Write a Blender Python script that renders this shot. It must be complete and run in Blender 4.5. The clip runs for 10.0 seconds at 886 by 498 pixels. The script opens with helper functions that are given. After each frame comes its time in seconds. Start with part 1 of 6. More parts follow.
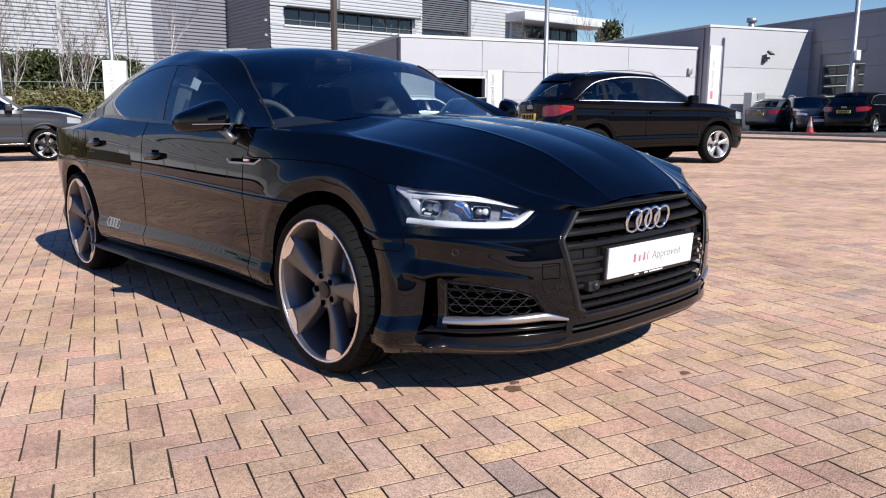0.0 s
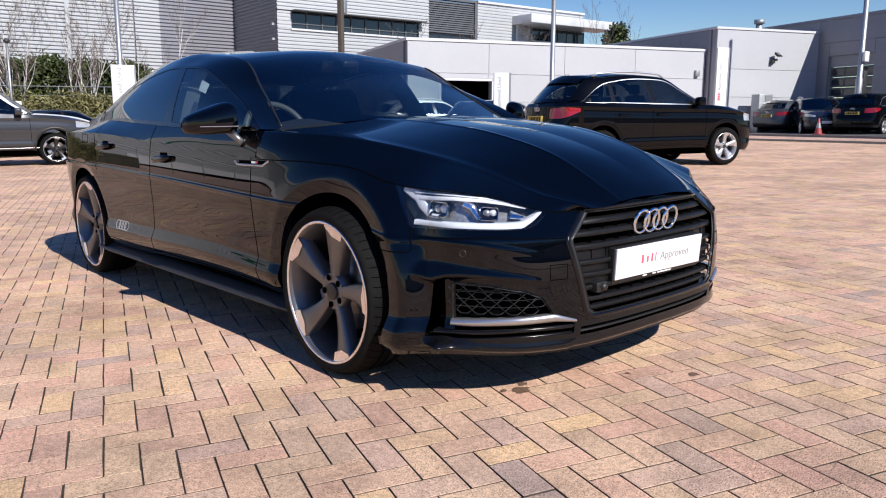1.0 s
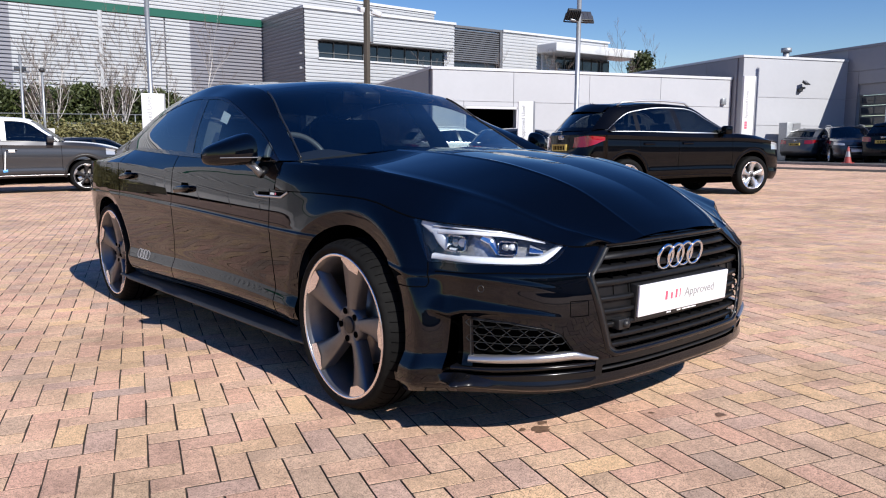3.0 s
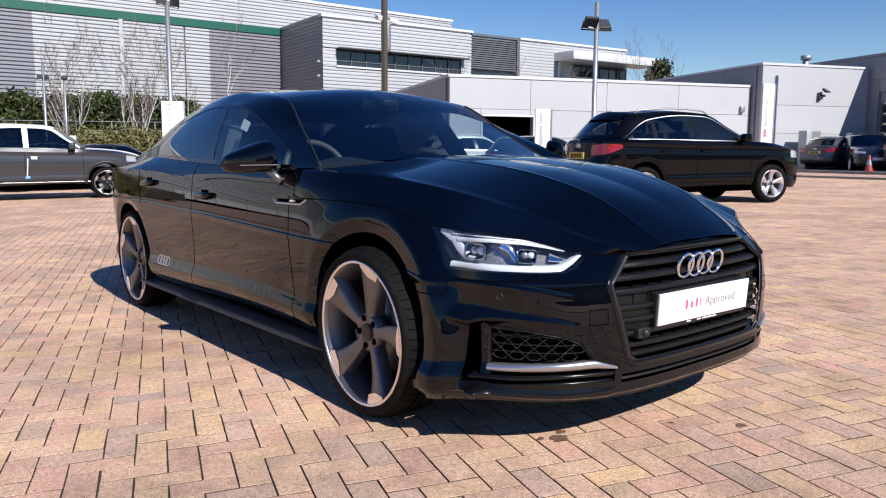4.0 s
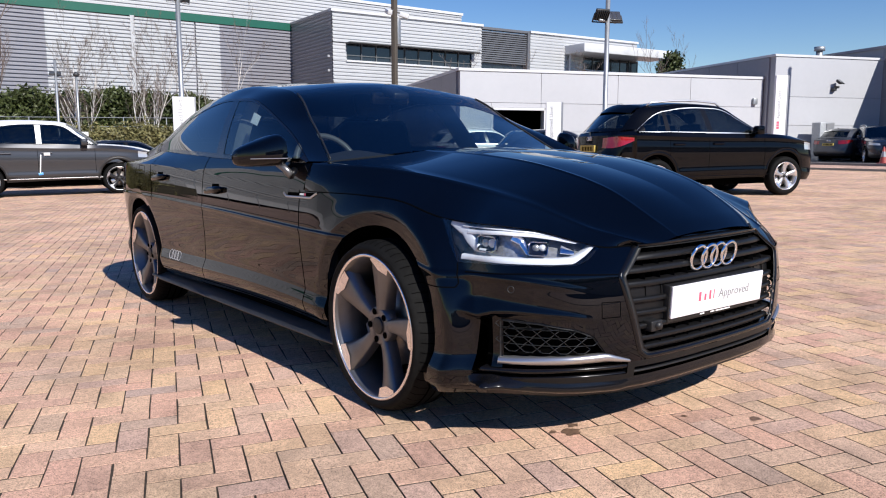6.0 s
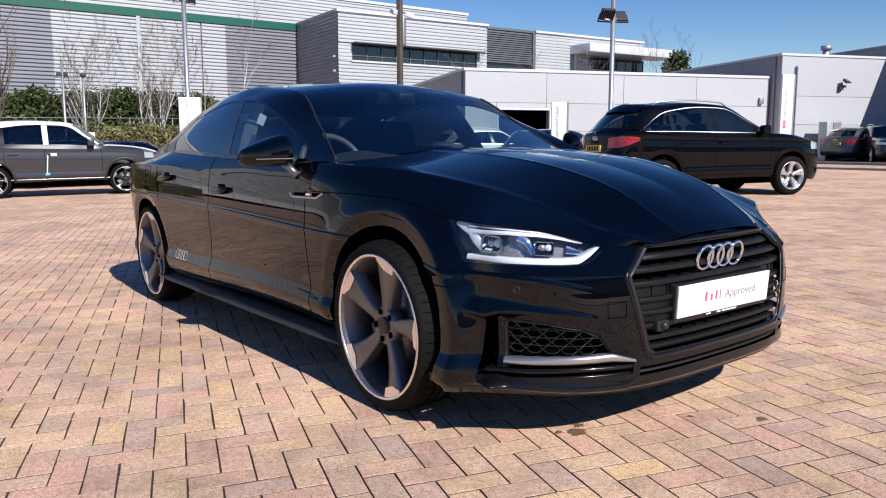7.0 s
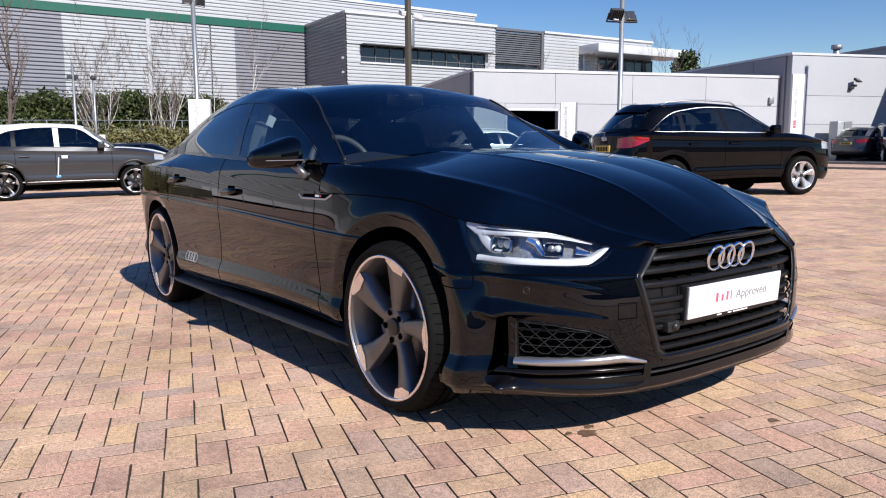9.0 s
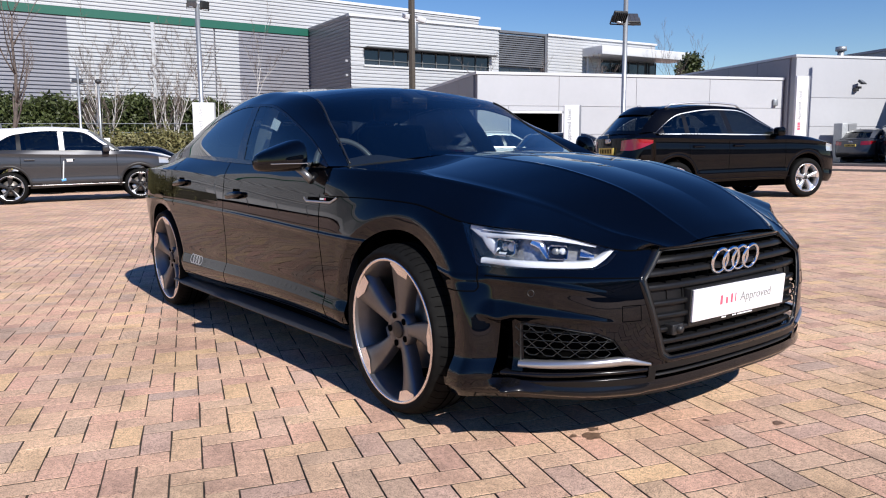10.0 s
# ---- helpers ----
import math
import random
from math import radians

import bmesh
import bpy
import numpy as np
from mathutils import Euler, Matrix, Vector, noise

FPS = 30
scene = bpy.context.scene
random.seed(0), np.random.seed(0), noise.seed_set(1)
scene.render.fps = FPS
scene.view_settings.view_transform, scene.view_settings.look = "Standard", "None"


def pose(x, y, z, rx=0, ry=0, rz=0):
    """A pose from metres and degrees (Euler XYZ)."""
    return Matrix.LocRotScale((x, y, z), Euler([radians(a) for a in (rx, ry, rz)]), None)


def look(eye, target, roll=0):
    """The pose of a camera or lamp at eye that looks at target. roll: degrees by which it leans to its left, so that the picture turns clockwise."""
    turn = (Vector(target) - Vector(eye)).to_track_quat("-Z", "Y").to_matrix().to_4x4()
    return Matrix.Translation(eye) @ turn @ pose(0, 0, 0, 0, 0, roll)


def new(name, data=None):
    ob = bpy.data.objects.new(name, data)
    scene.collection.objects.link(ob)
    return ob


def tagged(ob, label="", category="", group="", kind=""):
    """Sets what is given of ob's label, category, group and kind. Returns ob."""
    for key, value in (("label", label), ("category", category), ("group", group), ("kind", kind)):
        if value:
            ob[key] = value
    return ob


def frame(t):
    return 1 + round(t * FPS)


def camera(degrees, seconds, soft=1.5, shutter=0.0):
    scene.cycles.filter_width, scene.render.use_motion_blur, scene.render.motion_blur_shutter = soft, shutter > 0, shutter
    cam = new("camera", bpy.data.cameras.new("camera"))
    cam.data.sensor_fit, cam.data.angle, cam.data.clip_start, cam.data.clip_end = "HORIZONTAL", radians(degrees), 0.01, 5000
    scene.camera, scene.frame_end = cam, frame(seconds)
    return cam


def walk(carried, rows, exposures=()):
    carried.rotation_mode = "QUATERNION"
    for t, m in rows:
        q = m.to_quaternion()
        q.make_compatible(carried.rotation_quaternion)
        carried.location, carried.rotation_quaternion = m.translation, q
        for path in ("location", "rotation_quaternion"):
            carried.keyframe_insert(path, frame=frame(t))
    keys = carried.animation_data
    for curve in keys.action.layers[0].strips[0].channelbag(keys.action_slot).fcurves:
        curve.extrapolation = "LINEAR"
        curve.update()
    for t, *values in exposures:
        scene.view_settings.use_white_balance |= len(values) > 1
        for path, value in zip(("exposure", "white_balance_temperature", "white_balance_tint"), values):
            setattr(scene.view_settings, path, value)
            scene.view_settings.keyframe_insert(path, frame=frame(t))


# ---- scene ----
cam = camera(60.4, 10.0, soft=1.1)

PATH = [
    (0, (-2.436, -2.442, 0.995), (-1.12, -0.977, 0.644), -0.7),
    (0.5, (-2.44, -2.442, 0.993), (-1.131, -0.971, 0.643), -0.8),
    (1, (-2.439, -2.442, 0.989), (-1.136, -0.964, 0.646), -0.9),
    (1.5, (-2.421, -2.438, 0.997), (-1.125, -0.951, 0.666), -1.0),
    (2, (-2.387, -2.427, 1.002), (-1.097, -0.931, 0.689), -1.0),
    (2.5, (-2.385, -2.421, 1.005), (-1.106, -0.911, 0.714), -0.9),
    (4, (-2.395, -2.411, 1.008), (-1.164, -0.856, 0.755), -0.7),
    (4.5, (-2.381, -2.411, 1.001), (-1.158, -0.85, 0.747), -0.7),
    (5, (-2.383, -2.402, 0.999), (-1.163, -0.837, 0.741), -0.7),
    (5.5, (-2.386, -2.401, 1.0), (-1.172, -0.833, 0.736), -0.9),
    (7, (-2.388, -2.401, 1.001), (-1.192, -0.821, 0.734), -1.1),
    (7.5, (-2.392, -2.403, 1.001), (-1.202, -0.817, 0.736), -1.2),
    (8, (-2.394, -2.405, 1.002), (-1.209, -0.816, 0.736), -1.2),
    (8.5, (-2.388, -2.398, 0.999), (-1.207, -0.806, 0.734), -1.2),
    (9, (-2.389, -2.398, 1.001), (-1.211, -0.804, 0.737), -1.3),
    (9.5, (-2.393, -2.4, 1.004), (-1.219, -0.802, 0.743), -1.4),
    (10, (-2.395, -2.402, 1.003), (-1.224, -0.801, 0.746), -1.4),
]
# The forecourt falls a little to one side; buildings and posts stand upright.
LOT = Matrix.Rotation(radians(-1.1), 4, Vector((0.618, 0.786, 0)))
walk(cam, [(t, LOT @ look(eye, target, roll)) for t, eye, target, roll in PATH], [(0, 0.44), (10, 0.44)])

# ---- sky and sun ----
SUN_HEAD, SUN_UP = 184.5, 38.0  # degrees clockwise from +Y, degrees up
world = bpy.data.worlds.new("sky")
scene.world = world
world.use_nodes = True
sky = world.node_tree.nodes.new("ShaderNodeTexSky")
sky.sky_type, sky.sun_disc = "NISHITA", False
sky.sun_elevation, sky.sun_rotation = radians(SUN_UP), radians(SUN_HEAD)
sky.air_density, sky.dust_density, sky.ozone_density = 1.0, 0.0, 2.5
back = world.node_tree.nodes["Background"]
back.inputs["Strength"].default_value = 0.081
deep = world.node_tree.nodes.new("ShaderNodeHueSaturation")
deep.inputs["Saturation"].default_value, deep.inputs["Hue"].default_value = 1.35, 0.517
world.node_tree.links.new(sky.outputs[0], deep.inputs["Color"])
world.node_tree.links.new(deep.outputs[0], back.inputs[0])
sun = new("sun", bpy.data.lights.new("sun", "SUN"))
sun.data.energy, sun.data.angle, sun.data.color = 5.0, radians(0.53), (1.0, 0.955, 0.9)
_h, _u = radians(SUN_HEAD), radians(SUN_UP)
sun.matrix_world = look((60 * math.sin(_h) * math.cos(_u), 60 * math.cos(_h) * math.cos(_u), 60 * math.sin(_u)), (0, 0, 0))


# ---- materials ----
def material(name, color, rough=0.5, metal=0.0, coat=0.0, spread=0.0, size=20.0, bump=0.0, bump_size=120.0, spec=0.5, by="", second=None, coat_rough=0.03, coat_ior=1.5):
    """A surface with two scales of unevenness. by: 'object' or 'island' varies it from piece to piece."""
    m = bpy.data.materials.new(name)
    m.use_nodes = True
    t = m.node_tree
    n, l = t.nodes, t.links
    b = n["Principled BSDF"]
    b.inputs["Base Color"].default_value = (*color, 1)
    b.inputs["Roughness"].default_value, b.inputs["Metallic"].default_value = rough, metal
    b.inputs["Coat Weight"].default_value, b.inputs["Coat Roughness"].default_value = coat, coat_rough
    b.inputs["Specular IOR Level"].default_value, b.inputs["Coat IOR"].default_value = spec, coat_ior
    co = n.new("ShaderNodeTexCoord").outputs["Object"]
    if spread or second:
        a = n.new("ShaderNodeTexNoise")
        a.inputs["Scale"].default_value, a.inputs["Detail"].default_value = size, 6
        l.new(co, a.inputs["Vector"])
        c = n.new("ShaderNodeTexNoise")
        c.inputs["Scale"].default_value, c.inputs["Detail"].default_value = size * 11, 3
        l.new(co, c.inputs["Vector"])
        mix = n.new("ShaderNodeMix")
        mix.data_type = "RGBA"
        lo = second or tuple(max(0, v * (1 - spread)) for v in color)
        hi = color if second else tuple(min(1, v * (1 + spread)) for v in color)
        mix.inputs["A"].default_value, mix.inputs["B"].default_value = (*lo, 1), (*hi, 1)
        add = n.new("ShaderNodeMath")
        add.operation = "MULTIPLY_ADD"
        add.inputs[1].default_value = 0.45
        l.new(c.outputs["Fac"], add.inputs[0])
        l.new(a.outputs["Fac"], add.inputs[2])
        ramp = n.new("ShaderNodeMapRange")
        ramp.inputs["From Min"].default_value, ramp.inputs["From Max"].default_value = 0.5, 0.95
        l.new(add.outputs[0], ramp.inputs["Value"])
        l.new(ramp.outputs[0], mix.inputs["Factor"])
        out = mix.outputs["Result"]
        if by:
            src = n.new("ShaderNodeObjectInfo").outputs["Random"] if by == "object" else n.new("ShaderNodeNewGeometry").outputs["Random Per Island"]
            hue = n.new("ShaderNodeHueSaturation")
            v = n.new("ShaderNodeMapRange")
            v.inputs["To Min"].default_value, v.inputs["To Max"].default_value = 0.75, 1.25
            l.new(src, v.inputs["Value"])
            l.new(v.outputs[0], hue.inputs["Value"])
            l.new(out, hue.inputs["Color"])
            out = hue.outputs[0]
        l.new(out, b.inputs["Base Color"])
    if bump:
        g = n.new("ShaderNodeTexNoise")
        g.inputs["Scale"].default_value, g.inputs["Detail"].default_value = bump_size, 5
        l.new(co, g.inputs["Vector"])
        u = n.new("ShaderNodeBump")
        u.inputs["Strength"].default_value, u.inputs["Distance"].default_value = bump, 0.01
        l.new(g.outputs["Fac"], u.inputs["Height"])
        l.new(u.outputs[0], b.inputs["Normal"])
    return m


def brick_material(name, by):
    """Clay and concrete block paving: pink, buff and grey blocks, speckled, with darker stains."""
    m = material(name, (0.42, 0.27, 0.19), 0.85, bump=0.55, bump_size=160)
    t = m.node_tree
    n, l = t.nodes, t.links
    b = n["Principled BSDF"]
    src = n.new("ShaderNodeObjectInfo").outputs["Random"] if by == "object" else n.new("ShaderNodeNewGeometry").outputs["Random Per Island"]
    ramp = n.new("ShaderNodeValToRGB")
    stops = [(0.0, (0.430, 0.262, 0.197)), (0.18, (0.530, 0.352, 0.243)), (0.36, (0.520, 0.308, 0.228)), (0.55, (0.535, 0.368, 0.240)), (0.7, (0.450, 0.300, 0.238)), (0.86, (0.580, 0.385, 0.222)), (1.0, (0.375, 0.268, 0.220))]
    for i, (p, c) in enumerate(stops):
        e = ramp.color_ramp.elements[i] if i < 2 else ramp.color_ramp.elements.new(p)
        e.position, e.color = p, (*c, 1)
    l.new(src, ramp.inputs[0])
    geo = n.new("ShaderNodeNewGeometry").outputs["Position"]
    cols = ramp.outputs[0]
    for scale, lo, hi, dark in ((230, 0.36, 0.50, 0.45), (60, 0.35, 0.62, 0.86), (0.9, 0.36, 0.62, 0.86), (4.5, 0.34, 0.55, 0.90)):
        z = n.new("ShaderNodeTexNoise")
        z.inputs["Scale"].default_value, z.inputs["Detail"].default_value = scale, 4
        l.new(geo, z.inputs["Vector"])
        r = n.new("ShaderNodeMapRange")
        r.inputs["From Min"].default_value, r.inputs["From Max"].default_value = lo, hi
        r.inputs["To Min"].default_value, r.inputs["To Max"].default_value = dark, 1.14
        l.new(z.outputs["Fac"], r.inputs["Value"])
        x = n.new("ShaderNodeMix")
        x.data_type, x.blend_type = "RGBA", "MULTIPLY"
        x.inputs["Factor"].default_value = 1
        l.new(cols, x.inputs["A"])
        l.new(r.outputs[0], x.inputs["B"])
        cols = x.outputs["Result"]
    l.new(cols, b.inputs["Base Color"])
    return m


def glass(name, tint, rough=0.0, gloss=0.085):
    """A thin pane: what is behind it, tinted, and a mirror image on it."""
    m = bpy.data.materials.new(name)
    m.use_nodes = True
    n, l = m.node_tree.nodes, m.node_tree.links
    n.clear()
    out, mix, face = n.new("ShaderNodeOutputMaterial"), n.new("ShaderNodeMixShader"), n.new("ShaderNodeLayerWeight")
    tr, gl, pw, ad = n.new("ShaderNodeBsdfTransparent"), n.new("ShaderNodeBsdfGlossy"), n.new("ShaderNodeMath"), n.new("ShaderNodeMath")
    tr.inputs[0].default_value = (*tint, 1)
    gl.inputs["Roughness"].default_value = rough
    pw.operation, ad.operation = "POWER", "MULTIPLY_ADD"
    pw.inputs[1].default_value, ad.inputs[1].default_value, ad.inputs[2].default_value = 4.2, 0.9, gloss
    l.new(face.outputs["Facing"], pw.inputs[0])
    l.new(pw.outputs[0], ad.inputs[0])
    l.new(ad.outputs[0], mix.inputs[0])
    l.new(tr.outputs[0], mix.inputs[1])
    l.new(gl.outputs[0], mix.inputs[2])
    l.new(mix.outputs[0], out.inputs[0])
    return m


PAINT = material("black_paint", (0.0008, 0.0012, 0.0024), 0.4, coat=1.0, coat_rough=0.004, spec=0.0, coat_ior=1.46)
GLOSS = material("gloss_black", (0.004, 0.004, 0.005), 0.2, coat=0.45, spec=0.2)
TRIM = material("black_plastic", (0.012, 0.012, 0.013), 0.45, spread=0.3, size=60, bump=0.08, bump_size=900)
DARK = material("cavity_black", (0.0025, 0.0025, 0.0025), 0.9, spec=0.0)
SLAT = material("grille_black", (0.006, 0.006, 0.0065), 0.38, spec=0.3, spread=0.2, size=60)
RUBBER = material("tyre_rubber", (0.005, 0.005, 0.005), 0.75, spread=0.35, size=30, bump=0.1, bump_size=400, spec=0.12)
ALLOY = material("grey_alloy", (0.16, 0.16, 0.165), 0.36, metal=0.75, spread=0.08, size=15)
BRIGHT = material("turned_alloy", (0.86, 0.80, 0.78), 0.24, metal=0.9, spread=0.05, size=40)
CHROME = material("chrome", (0.82, 0.83, 0.85), 0.08, metal=1.0)
SATIN = material("satin_silver", (0.55, 0.55, 0.56), 0.3, metal=0.9)
DISC = material("brake_disc", (0.30, 0.27, 0.25), 0.4, metal=0.8, spread=0.2, size=50)
WINDOW = glass("clear_glass", (0.78, 0.87, 0.87), gloss=0.14)
PRIVACY = glass("privacy_glass", (0.06, 0.075, 0.085), gloss=0.12)
SIDE = glass("side_glass", (0.74, 0.85, 0.85), gloss=0.085)
LENS = glass("lamp_lens", (0.96, 0.97, 0.98))
LINING = material("pillar_lining", (0.15, 0.16, 0.16), 0.85, spread=0.1, size=60)
CLOTH = material("seat_cloth", (0.02, 0.02, 0.022), 0.8, spread=0.3, size=60, bump=0.2, bump_size=500)


# ---- building blocks ----
def part(name, verts, faces, mat, parent=None, label="", smooth=True):
    me = bpy.data.meshes.new(name)
    me.from_pydata([tuple(v) for v in verts], [], [tuple(f) for f in faces])
    me.update()
    if smooth:
        me.polygons.foreach_set("use_smooth", [True] * len(me.polygons))
    me.materials.append(mat)
    ob = new(name, me)
    if parent:
        ob.parent = parent
    if label:
        tagged(ob, label)
    return ob


def thing(name, m, label, category, group="", kind=""):
    ob = new(name)
    ob.empty_display_size = 0.2
    ob.matrix_world = m
    return tagged(ob, label, category, group, kind)


def grid(P, flip=False, keep=None):
    """Vertices and faces of a grid of points (rows, columns, 3)."""
    r, c = P.shape[:2]
    i = np.arange(r * c).reshape(r, c)
    f = np.stack([i[:-1, :-1], i[:-1, 1:], i[1:, 1:], i[1:, :-1]], -1)
    f = f[keep] if keep is not None else f.reshape(-1, 4)
    if flip:
        f = f[:, ::-1]
    used, back_ = np.unique(f, return_inverse=True)
    return P.reshape(-1, 3)[used], back_.reshape(f.shape)


def join(*pieces):
    vs, fs, k = [], [], 0
    for v, f in pieces:
        vs += [tuple(p) for p in v]
        fs += [tuple(int(a) + k for a in q) for q in f]
        k += len(v)
    return vs, fs


def both(P, keep=None):
    """A grid on one side of a body and its mirror image, as one mesh."""
    return join(grid(P, False, keep), grid(P * np.array([-1, 1, 1]), True, keep))


def one(P, side, keep=None):
    return grid(P * np.array([side, 1, 1]), side < 0, keep)


def box(x0, x1, y0, y1, z0, z1, bevel=0.0):
    """Vertices and faces of a box, with a chamfer round all edges where bevel is given."""
    if not bevel:
        v = [(x, y, z) for x in (x0, x1) for y in (y0, y1) for z in (z0, z1)]
        return v, [(0, 1, 3, 2), (4, 6, 7, 5), (0, 4, 5, 1), (2, 3, 7, 6), (0, 2, 6, 4), (1, 5, 7, 3)]
    bm = bmesh.new()
    bmesh.ops.create_cube(bm, size=1)
    for v in bm.verts:
        v.co = ((x0 + x1) / 2 + v.co.x * (x1 - x0), (y0 + y1) / 2 + v.co.y * (y1 - y0), (z0 + z1) / 2 + v.co.z * (z1 - z0))
    bmesh.ops.bevel(bm, geom=bm.edges[:], offset=bevel, segments=2, affect="EDGES", profile=0.6)
    return out_of(bm)


def out_of(bm):
    bm.verts.index_update()
    r = [tuple(v.co) for v in bm.verts], [tuple(v.index for v in f.verts) for f in bm.faces]
    bm.free()
    return r


def moved(vf, m):
    return [tuple(m @ Vector(v)) for v in vf[0]], vf[1]


def lathe(profile, n=64, axis="x", arc=(0, 360)):
    """A profile of (along, radius) turned round an axis."""
    full = abs(arc[1] - arc[0]) >= 360
    a = np.radians(np.linspace(arc[0], arc[1], n + 1))
    P = np.array([[(h, r * math.cos(t), r * math.sin(t)) for h, r in profile] for t in a])
    if axis == "z":
        P = P[..., [1, 2, 0]]
    if axis == "y":
        P = P[..., [2, 0, 1]]
    v, f = grid(P)
    return v, f


def tube(points, r, n=8, closed=False):
    """A round bar along a line of points; r: one radius or one for each point."""
    p = np.array(points, float)
    k = len(p)
    r = np.broadcast_to(np.asarray(r, float), (k,))
    d = np.roll(p, -1, 0) - np.roll(p, 1, 0) if closed else np.gradient(p, axis=0)
    d /= np.sqrt((d * d).sum(1))[:, None] + 1e-12
    mean = d.mean(0) if not closed else np.cross(d[0], d[k // 4])
    ref = np.eye(3)[int(np.argmin(np.abs(mean)))] if not closed else mean
    u = np.cross(d, ref)
    u /= np.sqrt((u * u).sum(1))[:, None] + 1e-12
    w = np.cross(d, u)
    ang = np.linspace(0, 2 * math.pi, n + 1)
    rows = p[:, None] + r[:, None, None] * (u[:, None] * np.cos(ang)[None, :, None] + w[:, None] * np.sin(ang)[None, :, None])
    if closed:
        rows = np.concatenate([rows, rows[:1]])
    v, f = grid(rows)
    f = [tuple(q) for q in f]
    if not closed:
        v = [tuple(q) for q in v]
        f += [tuple(range(n + 1))[::-1], tuple(range((k - 1) * (n + 1), k * (n + 1)))]
    return v, f


# ---- form of the car bodies: curves that run along the body ----
def curve(keys, t):
    """A smooth curve through (key, value, ...) rows, at the keys t."""
    k = np.array(keys, float)
    x, v = k[:, 0], k[:, 1:]
    d = np.gradient(v, x, axis=0)
    t = np.clip(np.asarray(t, float), x[0], x[-1])
    i = np.clip(np.searchsorted(x, t, side="right") - 1, 0, len(x) - 2)
    h = (x[i + 1] - x[i])[..., None]
    f = ((t - x[i]) / (x[i + 1] - x[i]))[..., None]
    out = ((2 * f**3 - 3 * f**2 + 1) * v[i] + (f**3 - 2 * f**2 + f) * h * d[i]
           + (3 * f**2 - 2 * f**3) * v[i + 1] + (f**3 - f**2) * h * d[i + 1])
    return out[..., 0] if out.shape[-1] == 1 else out


def ease(a, b, t):
    f = np.clip((np.asarray(t, float) - a) / (b - a), 0, 1)
    return f * f * (3 - 2 * f)


def inside(poly, p):
    """Signed distance of the points p to a polygon, negative inside, and the nearest point on its edge."""
    a = np.array(poly, float)
    b = np.roll(a, -1, axis=0)
    best, near, odd = None, None, np.zeros(p.shape[:-1], bool)
    for (ax, ay), (bx, by) in zip(a, b):
        e = np.array([bx - ax, by - ay])
        w = p - np.array([ax, ay])
        f = np.clip((w @ e) / (e @ e), 0, 1)[..., None]
        q = np.array([ax, ay]) + f * e
        d = np.linalg.norm(p - q, axis=-1)
        if best is None:
            best, near = d, q
        else:
            m = d < best
            best, near = np.where(m, d, best), np.where(m[..., None], q, near)
        if by != ay:
            odd ^= ((ay > p[..., 1]) != (by > p[..., 1])) & (p[..., 0] < (bx - ax) * (p[..., 1] - ay) / (by - ay) + ax)
    return np.where(odd, -best, best), near


class Form:
    """The lower body: a plan outline from the nose's middle round one side to the tail's middle, with a section that changes along it."""

    def __init__(self, outline, top, bottom, side, front, rear, waves=(), rake=None):
        n = np.linspace(0, len(outline) - 1, 900)
        pts = curve([(i, *p) for i, p in enumerate(outline)], n)
        step = np.linalg.norm(np.diff(pts, axis=0), axis=1)
        self.s = np.concatenate([[0], np.cumsum(step)])
        self.length = self.s[-1]
        self.x, self.y = pts[:, 0], pts[:, 1]
        tx, ty = np.gradient(self.x, self.s), np.gradient(self.y, self.s)
        l = np.hypot(tx, ty)
        self.nx, self.ny = ty / l, -tx / l
        self.top_keys, self.bottom_keys = top, bottom
        self.side, self.front, self.rear, self.waves, self.rake = side, front, rear, waves, rake

    def plan(self, s):
        return tuple(np.interp(s, self.s, a) for a in (self.x, self.y, self.nx, self.ny))

    def along(self, y):
        """Where the outline passes y."""
        return np.interp(y, self.y, self.s)

    def top(self, s):
        return curve(self.top_keys, s)

    def bottom(self, s):
        return curve(self.bottom_keys, s)

    def at(self, s, z, out=0.0):
        s, z = np.asarray(s, float), np.asarray(z, float)
        sign = np.where(s < 0, -1.0, 1.0)
        a = np.abs(s)
        zb, zt = self.bottom(a), self.top(a)
        back_ = self.rake(a, z) if self.rake else 0.0 * a
        a = a - 0.25 * back_
        x, y, nx, ny = self.plan(a)
        q = (z - zb) / (zt - zb)
        f, r = ease(0.45, 0.95, -ny), ease(0.45, 0.95, ny)
        inset = (1 - f - r) * curve(self.side, q) + f * curve(self.front, z) + r * curve(self.rear, z)
        for wave in self.waves:
            inset = inset - wave(a, z, x, y)
        d = out - inset
        return np.stack([sign * (x + nx * d), y + ny * d, z - 0.11 * back_ + 0 * x], axis=-1)


